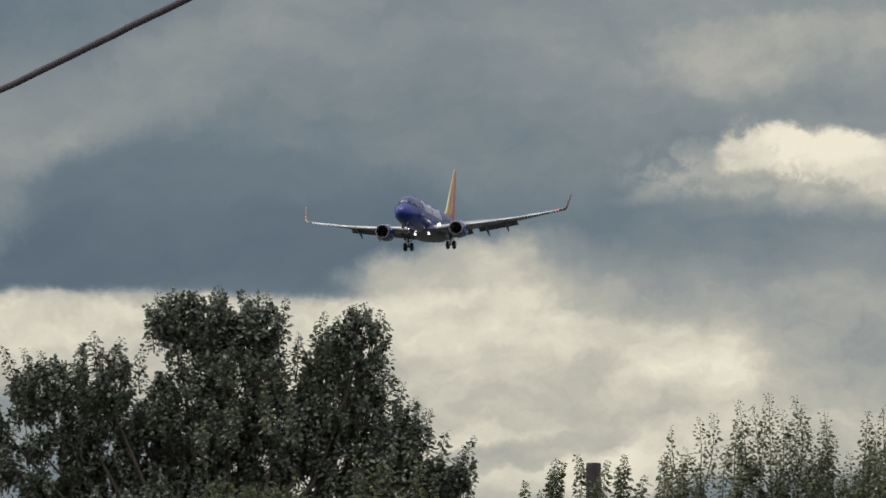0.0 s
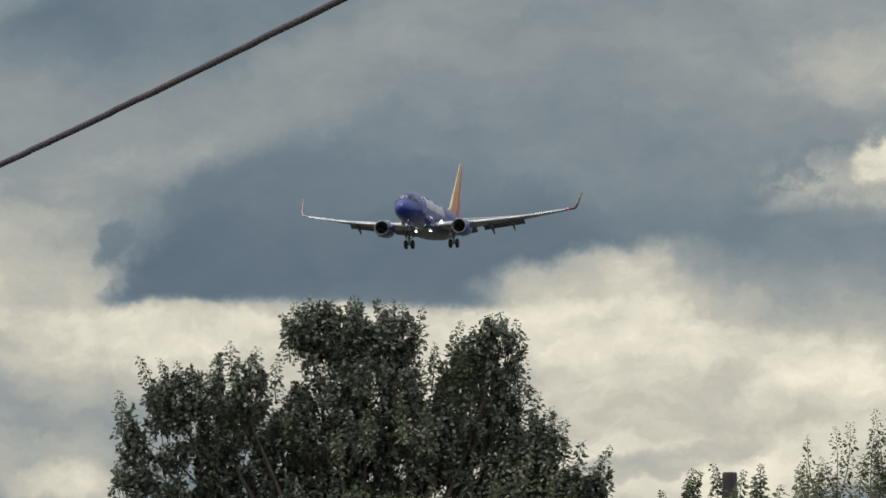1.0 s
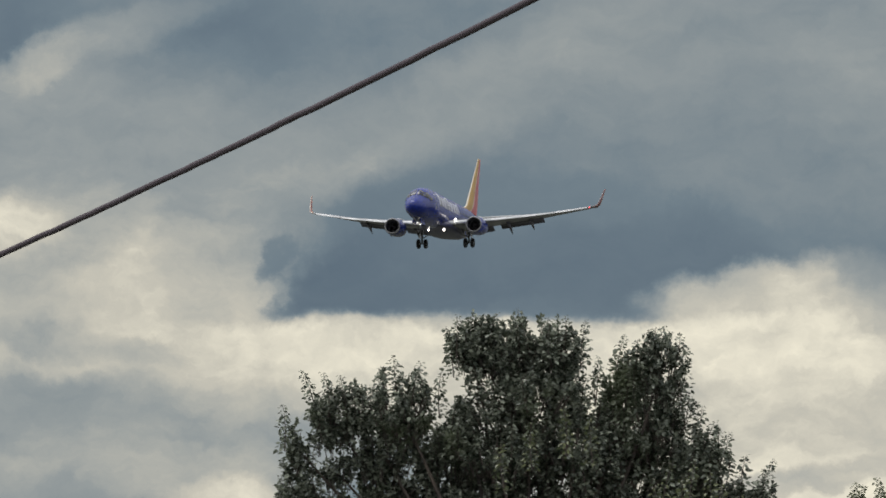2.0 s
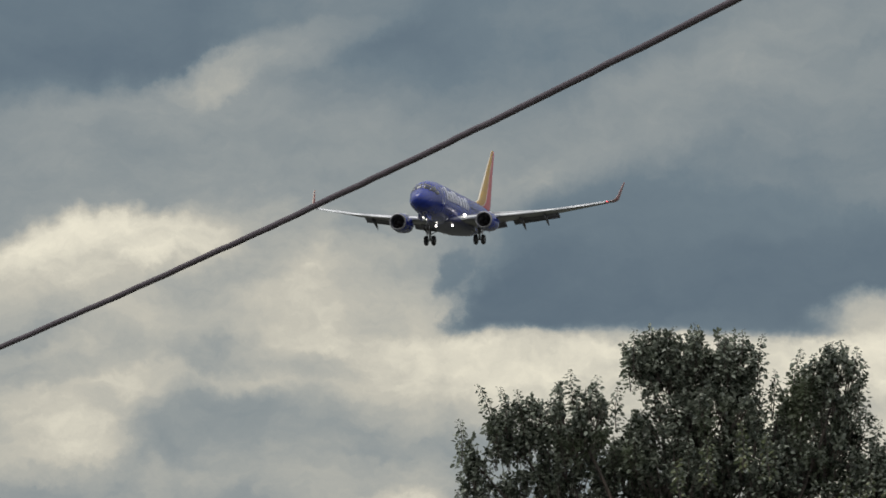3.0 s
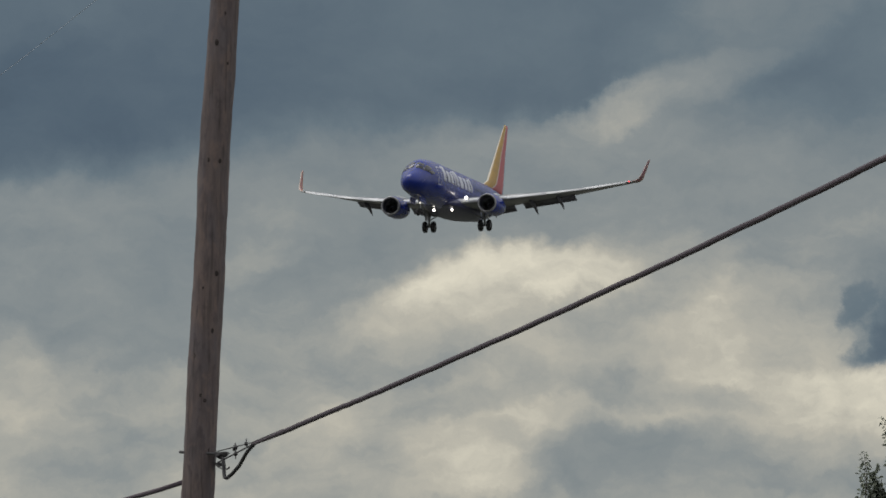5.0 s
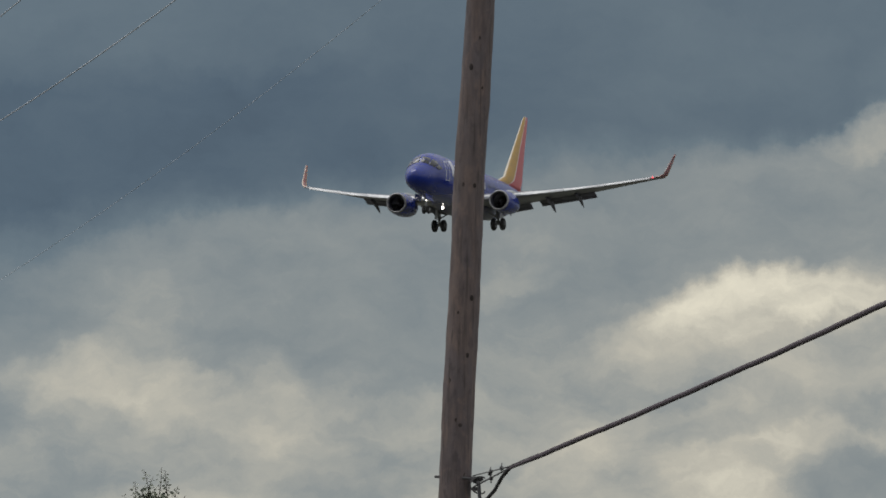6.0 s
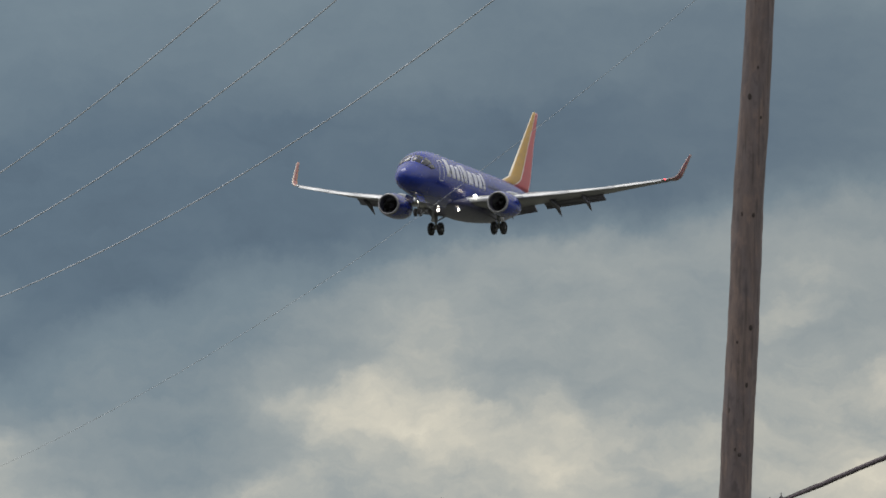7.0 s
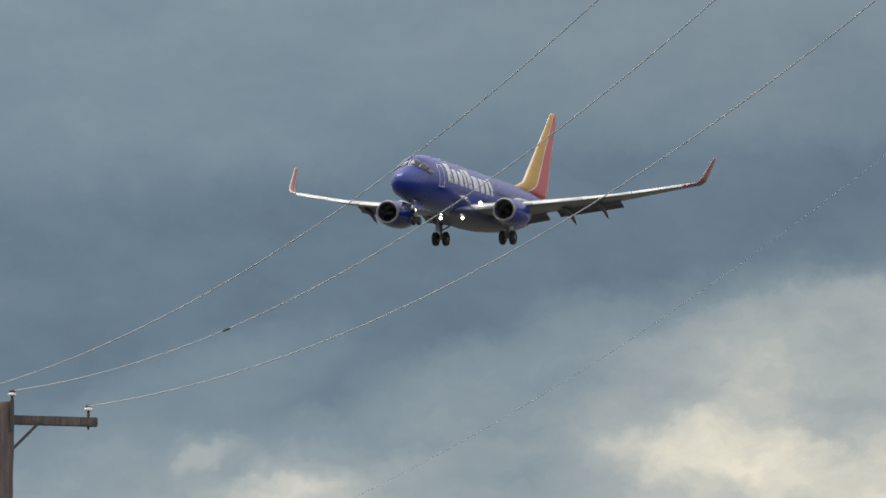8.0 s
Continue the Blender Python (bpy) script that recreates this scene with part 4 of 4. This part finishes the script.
for f, up, sx in ((0.0145, 0.035, 0.085), (0.0150, -0.025, 0.03), (0.0235, 0.03, 0.03)):
    part("cable_clamp", box("cable_clamp", (sx, 0.035, 0.028), HARDWARE, 0.004, Matrix.Translation(cable_at(f, up)) @ pose(0, 0, 0, 0, -20, -77)), lashed)
    part("clamp_bolt", tube("clamp_bolt", [cable_at(f, up - 0.045), cable_at(f, up + 0.05)], 0.006, HARDWARE, 6), lashed)
part("anchor_bracket", box("anchor_bracket", (0.13, 0.09, 0.045), HARDWARE, 0.012, Matrix.Translation(cable_at(0.003, 0.03))), lashed, "steel pole bracket")
part("anchor_bracket", box("anchor_bracket", (0.08, 0.07, 0.035), HARDWARE, 0.01, Matrix.Translation(cable_at(0.002, -0.06))), lashed, "steel pole bracket")
part("anchor_bolt", tube("anchor_bolt", [cable_at(0, 0.03) + Vector((-0.36, 0.02, 0.04)), cable_at(0.004, 0.03)], 0.014, HARDWARE, 8), lashed)

curl = [cable_at(0.004, 0.03) + Vector((0.07 * math.cos(t), 0, 0.045 * math.sin(t) - 0.02 * t)) for t in (0.5 * k for k in range(14))]
part("wire_curl", tube("wire_curl", curl, 0.008, HARDWARE, 6), lashed)

me = strand("telephone_cable", (-4.45, 96.95, 7.61), (-20.15, 134.4, 7.9), 0.55, 0.024, CABLE, 60, 8, 0.02)
thing("telephone_cable", "thick dark bundled telephone cable hanging from utility poles", "cable", "cables", me=me)

# ---- trees ----
def leaf_mesh(name, p, d, nrm, length, mat, width=0.62, fold=0.25):
    """Many small folded leaves: p base points, d the ways they point, nrm their upper sides."""
    d = d / np.linalg.norm(d, axis=1, keepdims=True)
    s = np.cross(d, nrm)
    s /= np.linalg.norm(s, axis=1, keepdims=True) + 1e-9
    u = np.cross(s, d)
    ln = length[:, None]
    w = ln * width * 0.5
    v = np.stack([p, p + d * ln - u * ln * 0.12, p + d * ln * 0.30 + s * w + u * w * fold, p + d * ln * 0.68 + s * w * 0.78 + u * w * fold,
                  p + d * ln * 0.30 - s * w + u * w * fold, p + d * ln * 0.68 - s * w * 0.78 + u * w * fold], 1).reshape(-1, 3)
    n = len(p)
    f = (np.array([[0, 2, 3, 1], [0, 1, 5, 4]])[None] + 6 * np.arange(n)[:, None, None]).reshape(-1)
    me = bpy.data.meshes.new(name)
    me.vertices.add(6 * n)
    me.vertices.foreach_set("co", v.astype(np.float32).ravel())
    me.loops.add(8 * n)
    me.loops.foreach_set("vertex_index", f.astype(np.int32))
    me.polygons.add(2 * n)
    me.polygons.foreach_set("loop_start", np.arange(0, 8 * n, 4, dtype=np.int32))
    me.materials.append(mat)
    me.update(calc_edges=True)
    return me


def stick_mesh(name, a, b, r0, r1, mat):
    """Many thin three-sided twigs from a to b."""
    n = len(a)
    d = b - a
    d /= np.linalg.norm(d, axis=1, keepdims=True) + 1e-9
    s = np.cross(d, np.array([0.3, 0.5, 0.81]))
    s /= np.linalg.norm(s, axis=1, keepdims=True) + 1e-9
    u = np.cross(s, d)
    rows = []
    for q, r in ((a, r0), (b, r1)):
        for k in range(3):
            t = 2 * math.pi * k / 3
            rows.append(q + (s * math.cos(t) + u * math.sin(t)) * r[:, None])
    v = np.stack(rows, 1).reshape(-1, 3)
    f = (np.array([[0, 1, 4, 3], [1, 2, 5, 4], [2, 0, 3, 5]])[None] + 6 * np.arange(n)[:, None, None]).reshape(-1)
    me = bpy.data.meshes.new(name)
    me.vertices.add(6 * n)
    me.vertices.foreach_set("co", v.astype(np.float32).ravel())
    me.loops.add(12 * n)
    me.loops.foreach_set("vertex_index", f.astype(np.int32))
    me.polygons.add(3 * n)
    me.polygons.foreach_set("loop_start", np.arange(0, 12 * n, 4, dtype=np.int32))
    me.materials.append(mat)
    me.update(calc_edges=True)
    return me


def tree(label, az, dist, trunk_h, trunk_r, lobes, shoots, mat, leaf, seed, spread=1.0, name="tree", category="tree", clump=1.0, spurs=0.0, dense=1.0, deep=0.9, knots=6, size_of=(0.42, 0.66), leaves=(10, 19), tufts=0.0):
    """A tree with a tapered trunk, a limb to each lobe of the crown, twigs and leaves. Lobes: (sideways, outwards, height, half width, half height, twigs).
    Shoots: (sideways, outwards, height of tip, length, leaves), upright leafy rods. tufts: leafy rosettes for each twig of a lobe, in place of loose twigs."""
    rng = np.random.default_rng(seed)
    ob = thing(name, label, category, "trees", Matrix.Translation(Vector((*at(az, 0, dist).xy, 0))) @ pose(0, 0, 0, 0, 0, -az))
    trunk_pts = [(0.05 * math.sin(seed + k), 0.05 * math.cos(seed * 2 + k), trunk_h * k / 8) for k in range(9)]
    part("trunk", tube("trunk", trunk_pts, [trunk_r * (1.25 if k == 0 else 1 - 0.085 * k) for k in range(9)], BARK, 14), ob, "grey-brown trunk")
    P, D, L, A, B, R0, R1 = [], [], [], [], [], [], []
    for sx, sy, z, rx, rz, count in lobes:
        start = Vector(trunk_pts[min(8, max(2, int(8 * min(1, (z - rz * 1.6) / trunk_h))))])
        end = Vector((sx, sy, z))
        mid = start.lerp(end, 0.5) + Vector((sx * 0.12, sy * 0.12, -0.12 * (end - start).length))
        pts = [start, start.lerp(mid, 0.5) + Vector((0, 0, -0.02)), mid, mid.lerp(end, 0.55) + Vector((0.03, 0.02, -0.03)), end, end + Vector((0.02, 0, rz * 0.55))]
        part("limb", tube("limb", pts, [trunk_r * q for q in (0.30, 0.22, 0.15, 0.10, 0.06, 0.02)], BARK, 8), ob)
        mid_c = np.array(end)
        if tufts:
            n = int(count * tufts)
            dirs = rng.normal(size=(n, 3))
            dirs /= np.linalg.norm(dirs, axis=1, keepdims=True)
            ruffle = np.array([noise.noise(Vector(v) * 2.4 + Vector((sx * 3, sy, z))) for v in dirs])
            reach = rng.uniform(0, 1, n) ** 0.42 * (1.0 + 0.42 * ruffle)
            c = mid_c + dirs * np.array([rx, rx * deep, rz]) * reach[:, None]
            # gaps between the boughs
            gap = np.array([0.3 * noise.noise(Vector((v[0] * 1.55, v[1] * 0.4, v[2] * 1.75 + seed))) + noise.noise(Vector((v[0] * 4.6, v[1] * 0.7, v[2] * 4.2 + seed))) for v in c])
            keep = gap > np.where(c[:, 2] > 9.0, -0.20, -0.27)
            c, dirs = c[keep], dirs[keep]
            inward = c - mid_c
            A.append(c - inward * 0.25 - np.array([0, 0, 0.22])), B.append(c), R0.append(np.full(len(c), 0.008)), R1.append(np.full(len(c), 0.003))
            per = rng.integers(*leaves, len(c))
            own = np.repeat(np.arange(len(c)), per)
            m = len(own)
            lift = rng.uniform(-1.0, 1.0, m)
            stem = rng.normal(size=(len(c), 3)) * 0.25 + dirs * 0.35 + np.array([0, 0, 0.8])
            stem /= np.linalg.norm(stem, axis=1, keepdims=True)
            P.append(c[own] + stem[own] * (lift * leaf * 1.15)[:, None] + rng.normal(size=(m, 3)) * leaf * 0.22 * clump)
            D.append(rng.normal(size=(m, 3)) + stem[own] * (0.35 + 0.5 * lift)[:, None])
            L.append(leaf * rng.uniform(0.6, 1.2, m) * (1.08 - 0.25 * np.maximum(lift, 0)))
            continue
        heart = rng.normal(size=(knots, 3))
        heart /= np.linalg.norm(heart, axis=1, keepdims=True)
        heart = mid_c + heart * np.array([rx, rx * deep, rz]) * rng.uniform(0.25, 1.12 - size_of[1] * 0.76, knots)[:, None]
        own = rng.integers(0, knots, count)
        c = heart[own]
        dirs = rng.normal(size=(count, 3))
        dirs /= np.linalg.norm(dirs, axis=1, keepdims=True)
        dirs[:, 2] = dirs[:, 2] * 0.9 + 0.18
        size = rng.uniform(*size_of, knots)[own]
        reach = size * rng.uniform(0.35, 1.0, count) ** 0.6 * (1 + 0.28 * np.array([noise.noise(Vector(v) * 2.3 + Vector((sx * 3, sy, z))) for v in dirs])) * 1.05
        tips = c + dirs * np.array([rx, rx * deep, rz]) * reach[:, None]
        roots = c + dirs * np.array([rx, rx * deep, rz]) * rng.uniform(0.1, 0.4, count)[:, None] * reach[:, None] - np.array([0, 0, 0.12 * rz])
        A.append(roots), B.append(tips), R0.append(np.full(count, 0.007)), R1.append(np.full(count, 0.003))
        tuft = rng.integers(*leaves, count)
        for k in range(count):
            m = tuft[k]
            f = 1 - rng.uniform(0, 1, m) ** 1.9 * 0.7
            f[0] = 1.0
            base = roots[k] + (tips[k] - roots[k]) * f[:, None] + rng.normal(size=(m, 3)) * leaf * 0.48 * clump
            way = dirs[k] * 0.55 + rng.normal(size=(m, 3)) * 0.65 + np.array([0, 0, -0.15])
            P.append(base), D.append(way), L.append(leaf * rng.uniform(0.6, 1.25, m))
    # upright leafy spurs all over the lobes
    shoots = list(shoots)
    for sx, sy, z, rx, rz, count in lobes:
        for k in range(int(count * spurs)):
            v = rng.normal(size=3)
            v /= np.linalg.norm(v)
            v[2] = v[2] * 0.6 + 0.42
            ln = rng.uniform(0.35, 0.75)
            c = np.array((sx, sy, z)) + v * np.array([rx, rx * deep, rz]) * rng.uniform(0.6, 0.95)
            shoots.append((*(c + np.array([v[0] * 0.1, v[1] * 0.1, ln * 0.25])), ln, int(30 * ln / 0.45)))
    for sx, sy, z, ln, m in shoots:
        m = int(m * dense)
        tip = np.array([sx, sy, z])
        root = tip + np.array([rng.normal() * 0.10 * ln - sx * 0.05, rng.normal() * 0.1 * ln, -ln])
        bend = np.array([rng.normal() * 0.05 * ln, 0, 0])
        seg = np.linspace(0, 1, 6)[:, None]
        line = root + (tip - root) * seg + bend * np.sin(seg * math.pi)
        A.append(line[:-1]), B.append(line[1:]), R0.append(np.linspace(0.010, 0.004, 5)), R1.append(np.linspace(0.008, 0.0025, 5))
        f = 1 - np.linspace(0, 1, m) ** 0.9
        base = root + (tip - root) * f[:, None] + bend * np.sin(f[:, None] * math.pi)
        ang = np.arange(m) * 2.4 + rng.uniform(0, 6)
        fan = (0.35 + 1.3 * (1 - f)) * spread
        base = base + np.stack([np.cos(ang), np.sin(ang), 0 * ang], 1) * (rng.uniform(0, 0.11, m) * fan * ln)[:, None]
        way = np.stack([np.cos(ang), np.sin(ang), rng.uniform(-0.9, 0.5, m)], 1)
        P.append(base), D.append(way), L.append(leaf * rng.uniform(0.6, 1.15, m) * (0.55 + 0.55 * np.minimum(1, (1 - f) * 4)))
    P, D, L = np.concatenate(P), np.concatenate(D), np.concatenate(L)
    N = rng.normal(size=P.shape) * 0.7 + np.array([0, 0, 1.0])
    twigs = part("branchwork", stick_mesh("branchwork", np.concatenate(A), np.concatenate(B), np.concatenate(R0), np.concatenate(R1), BARK), ob)
    tagged(twigs, kind="stuff")
    crown = part("crown", leaf_mesh("crown", P, D, N, L, mat), ob)
    tagged(crown, kind="stuff")
    return ob


# the broad dark tree: crown lobes by their place on the tree
S = 0.00667


def lobe(px, py, rx, ry, out, twigs):
    return ((px - 650) * S, out, 10.53 - (py - 525) * S, rx * S * 0.95, ry * S * 0.96, int(twigs * 0.30))


main_lobes = [lobe(530, 725, 38, 50, 0.1, 150), lobe(930, 830, 70, 60, 0.2, 240), lobe(345, 700, 46, 46, 0.0, 110), lobe(605, 592, 84, 56, 0.1, 300), lobe(545, 575, 40, 40, 0.1, 110), lobe(695, 605, 56, 68, 0.2, 240), lobe(640, 690, 112, 88, 0.0, 400), lobe(880, 630, 46, 76, -0.1, 190), lobe(822, 635, 24, 60, 0.0, 60), lobe(868, 725, 84, 90, 0.1, 320),
              lobe(815, 800, 110, 90, 0.2, 330), lobe(420, 700, 66, 70, -0.2, 240), lobe(772, 705, 52, 60, 0.1, 140), lobe(300, 715, 58, 56, 0.1, 150), lobe(240, 770, 30, 60, 0.0, 50), lobe(395, 795, 74, 70, 0.1, 210), lobe(245, 845, 46, 36, 0.0, 80),
              lobe(955, 795, 56, 62, 0.0, 190), lobe(1040, 862, 44, 44, 0.1, 100), lobe(985, 870, 80, 50, 0.3, 190), lobe(520, 800, 100, 100, 0.3, 330), lobe(775, 730, 60, 70, 0.4, 150), lobe(670, 800, 110, 100, 0.4, 380), lobe(350, 880, 90, 60, 0.2, 220), lobe(460, 880, 90, 55, 0.3, 240), lobe(580, 885, 90, 60, 0.1, 240), lobe(720, 880, 90, 60, 0.3, 240), lobe(860, 885, 90, 55, 0.2, 240), lobe(590, 770, 90, 70, -0.2, 170), lobe(730, 770, 80, 70, -0.1, 150), lobe(310, 810, 46, 36, 0.1, 40),
              (-0.9, -0.5, 7.6, 1.0, 0.7, 160), (0.7, 0.4, 7.5, 1.1, 0.7, 160), (-2.2, 0.2, 7.3, 0.9, 0.7, 120), (2.3, -0.2, 7.2, 0.9, 0.7, 120), (0.1, 1.5, 7.2, 1.2, 0.9, 160), (-0.2, -1.5, 7.0, 1.1, 0.9, 150),
              (-1.5, 0.8, 6.4, 1.2, 0.9, 160), (1.6, 0.8, 6.3, 1.2, 0.9, 160), (0.2, -1.0, 6.0, 1.3, 0.9, 160), (-0.5, 0.9, 5.0, 1.2, 0.8, 110), (1.0, -0.3, 4.7, 1.0, 0.7, 90)]
main_shoots = [((x - 650) * S, 0.1 * math.sin(x), 10.53 - (y - 525) * S, 0.55, 34) for x, y in
               ((625, 516), (520, 530), (560, 528), (680, 532), (712, 528), (748, 536), (590, 524), (505, 556), (818, 560), (840, 572), (872, 552), (888, 546), (916, 560), (407, 601), (380, 630), (455, 612),
                (492, 628), (243, 628), (282, 632), (312, 638), (335, 655), (930, 665), (955, 688), (978, 715), (1003, 735), (1034, 775), (1084, 782), (1065, 800), (212, 690), (208, 785), (196, 860), (770, 600), (800, 598), (540, 590))]
tree("broad dark green tree with dense uneven leafy crown", 2.612, 120, 7.3, 0.19, main_lobes, main_shoots, LEAF_DARK, 0.066, 12, spurs=0.10, deep=0.6, leaves=(16, 26), dense=2.5, spread=1.25, tufts=2.35, clump=0.9)


def rods(rng, count, x0, x1, top, drop, length, leaves):
    """Random upright shoots between two sideways limits."""
    return [(rng.uniform(x0, x1), rng.uniform(-0.7, 0.7), top - rng.uniform(0, 1) ** 1.3 * drop, length * rng.uniform(0.7, 1.3), leaves) for _ in range(count)]


# a shrubby tree with many upright shoots
rng = np.random.default_rng(5)
T = math.tan


def rod(az, el, dist, az0, ln, leaves):
    return (dist * radians(az - az0), 0.15 * math.sin(az * 40), 1.6 + dist * T(radians(el + 0.02)), ln, leaves)


right_shoots = [rod(a, e, 130, 5.75, ln, n) for a, e, ln, n in ((5.101, 3.481, 0.8, 40), (5.26, 3.53, 1.0, 60), (5.34, 3.555, 1.0, 70), (5.477, 3.626, 1.2, 90), (5.56, 3.60, 1.0, 70), (5.652, 3.665, 1.4, 120), (5.73, 3.58, 1.1, 80),
                (5.787, 3.650, 1.3, 100), (5.84, 3.60, 1.1, 80), (5.963, 3.565, 1.2, 90), (6.03, 3.43, 1.0, 70), (6.212, 3.566, 1.0, 60), (6.30, 3.60, 1.2, 80), (6.42, 3.65, 1.3, 90), (6.6, 3.62, 1.3, 90), (5.18, 3.36, 0.9, 60), (5.05, 3.28, 0.8, 50))]
right_shoots += rods(rng, 60, -1.55, 2.3, 9.3, 0.9, 0.9, 80) + rods(rng, 12, -0.7, 0.6, 9.7, 0.5, 0.9, 80) + rods(rng, 8, 1.0, 2.3, 9.6, 0.5, 0.9, 80)
right_lobes = [(-1.45, 0.1, 8.2, 0.6, 0.6, 130), (2.2, 0.1, 8.4, 0.6, 0.6, 110), (-0.9, 0, 8.3, 0.8, 0.65, 120), (0.0, 0, 8.5, 0.6, 0.6, 90), (0.75, 0.1, 8.3, 0.7, 0.7, 120), (1.5, 0, 8.5, 0.7, 0.7, 130), (-0.4, 0.3, 7.6, 1.2, 0.8, 200), (0.9, -0.2, 7.4, 1.2, 0.8, 200), (0.0, 0.4, 6.2, 1.4, 1.0, 160), (0.3, -0.4, 5.0, 1.2, 0.9, 110)]
tree("grey-green shrubby tree with many upright leafy shoots", 5.75, 130, 7.2, 0.15, right_lobes, right_shoots, LEAF_GREY, 0.062, 23, dense=1.7, spurs=0.05, deep=0.6)

# low shoots round the stub pole
mid_shoots = [rod(a, e, 135, 4.65, ln, n) for a, e, ln, n in ((4.456, 3.293, 0.7, 70), (4.50, 3.27, 0.6, 60), (4.568, 3.319, 0.8, 80), (4.744, 3.288, 0.8, 70), (4.839, 3.314, 0.8, 80), (4.80, 3.24, 0.6, 60), (4.281, 3.168, 0.5, 40), (4.42, 3.22, 0.5, 50), (4.96, 3.20, 0.6, 50), (4.70, 3.18, 0.6, 50))]
mid_shoots += rods(rng, 42, -0.75, 0.95, 9.0, 0.7, 0.7, 60)
tree("green shrubby tree with short upright shoots", 4.65, 135, 6.6, 0.12, [(-0.4, 0, 8.3, 0.55, 0.45, 110), (0.4, 0, 8.2, 0.55, 0.45, 110), (0, 0.2, 7.3, 0.9, 0.8, 130), (0.1, -0.2, 6.0, 0.9, 0.8, 90)], mid_shoots, LEAF_GREY, 0.072, 31, dense=2.2)

# a lower yellow-green tree in front of the broad one
front_shoots = [rod(a, e, 105, 3.0, ln, n) for a, e, ln, n in ((3.42, 3.40, 0.7, 50), (3.47, 3.33, 0.6, 45), (3.55, 3.42, 0.8, 50), (3.63, 3.36, 0.7, 50), (3.70, 3.30, 0.6, 45), (3.32, 3.30, 0.6, 45), (3.80, 3.22, 0.5, 40), (2.62, 3.62, 0.5, 40), (2.80, 3.70, 0.5, 40), (2.95, 3.64, 0.5, 40), (2.45, 3.50, 0.5, 40))]
front_shoots += rods(rng, 26, -1.3, 1.5, 7.4, 0.7, 0.6, 40)
tree("yellow-green tree with loose upright shoots", 3.0, 105, 5.8, 0.13, [(-0.65, 0, 7.05, 0.40, 0.42, 55), (-0.15, 0, 7.05, 0.36, 0.40, 50), (0.5, 0, 6.75, 0.5, 0.45, 90), (1.1, 0, 6.7, 0.5, 0.4, 80), (-1.2, 0.2, 6.75, 0.5, 0.4, 80), (0, 0, 6.4, 1.2, 0.8, 140), (0.1, 0, 5.2, 1.1, 0.8, 90)], front_shoots, LEAF_LIME, 0.060, 47, dense=1.3, spurs=0.25, knots=10, size_of=(0.28, 0.5))

# the tip of a feathery tree
tip_shoots = [rod(a, e, 120, -4.25, ln, n) for a, e, ln, n in ((-4.19, 3.745, 0.5, 45), (-4.17, 3.72, 0.4, 40), (-4.29, 3.72, 0.45, 45), (-4.24, 3.68, 0.4, 40), (-4.10, 3.63, 0.35, 35), (-4.06, 3.58, 0.35, 35), (-4.34, 3.66, 0.4, 40), (-4.40, 3.58, 0.4, 40))]
tree("dark feathery tree with fine pointed top", -4.25, 120, 7.8, 0.13, [(0.0, 0, 8.95, 0.30, 0.28, 90), (-0.2, 0, 8.7, 0.38, 0.30, 90), (0.2, 0.1, 8.5, 0.45, 0.35, 100), (0, 0, 7.6, 0.9, 0.8, 150), (0, 0, 6.2, 1.1, 0.9, 130), (0.1, 0, 5.0, 1.0, 0.8, 90)], tip_shoots, LEAF_DARK, 0.045, 53)


# ---- what moves ----
def motions():
    rows = []
    for t, x, y, z, roll in FLIGHT:
        # heading and nose drift slowly about the main gear
        turn, dip = 0.055 * t - 0.5 * math.exp(-t / 0.5), 0.0 if t < 3 else 0.11 * (t - 3)
        m = pose(x + 0.29 * turn + 0.012 * t + 0.15 * math.exp(-t / 0.5), y, z - 0.288 * dip, roll, -2.37 + dip, -105.89 + turn)
        rows.append((t, m))
    walk(aircraft, rows)


motions()
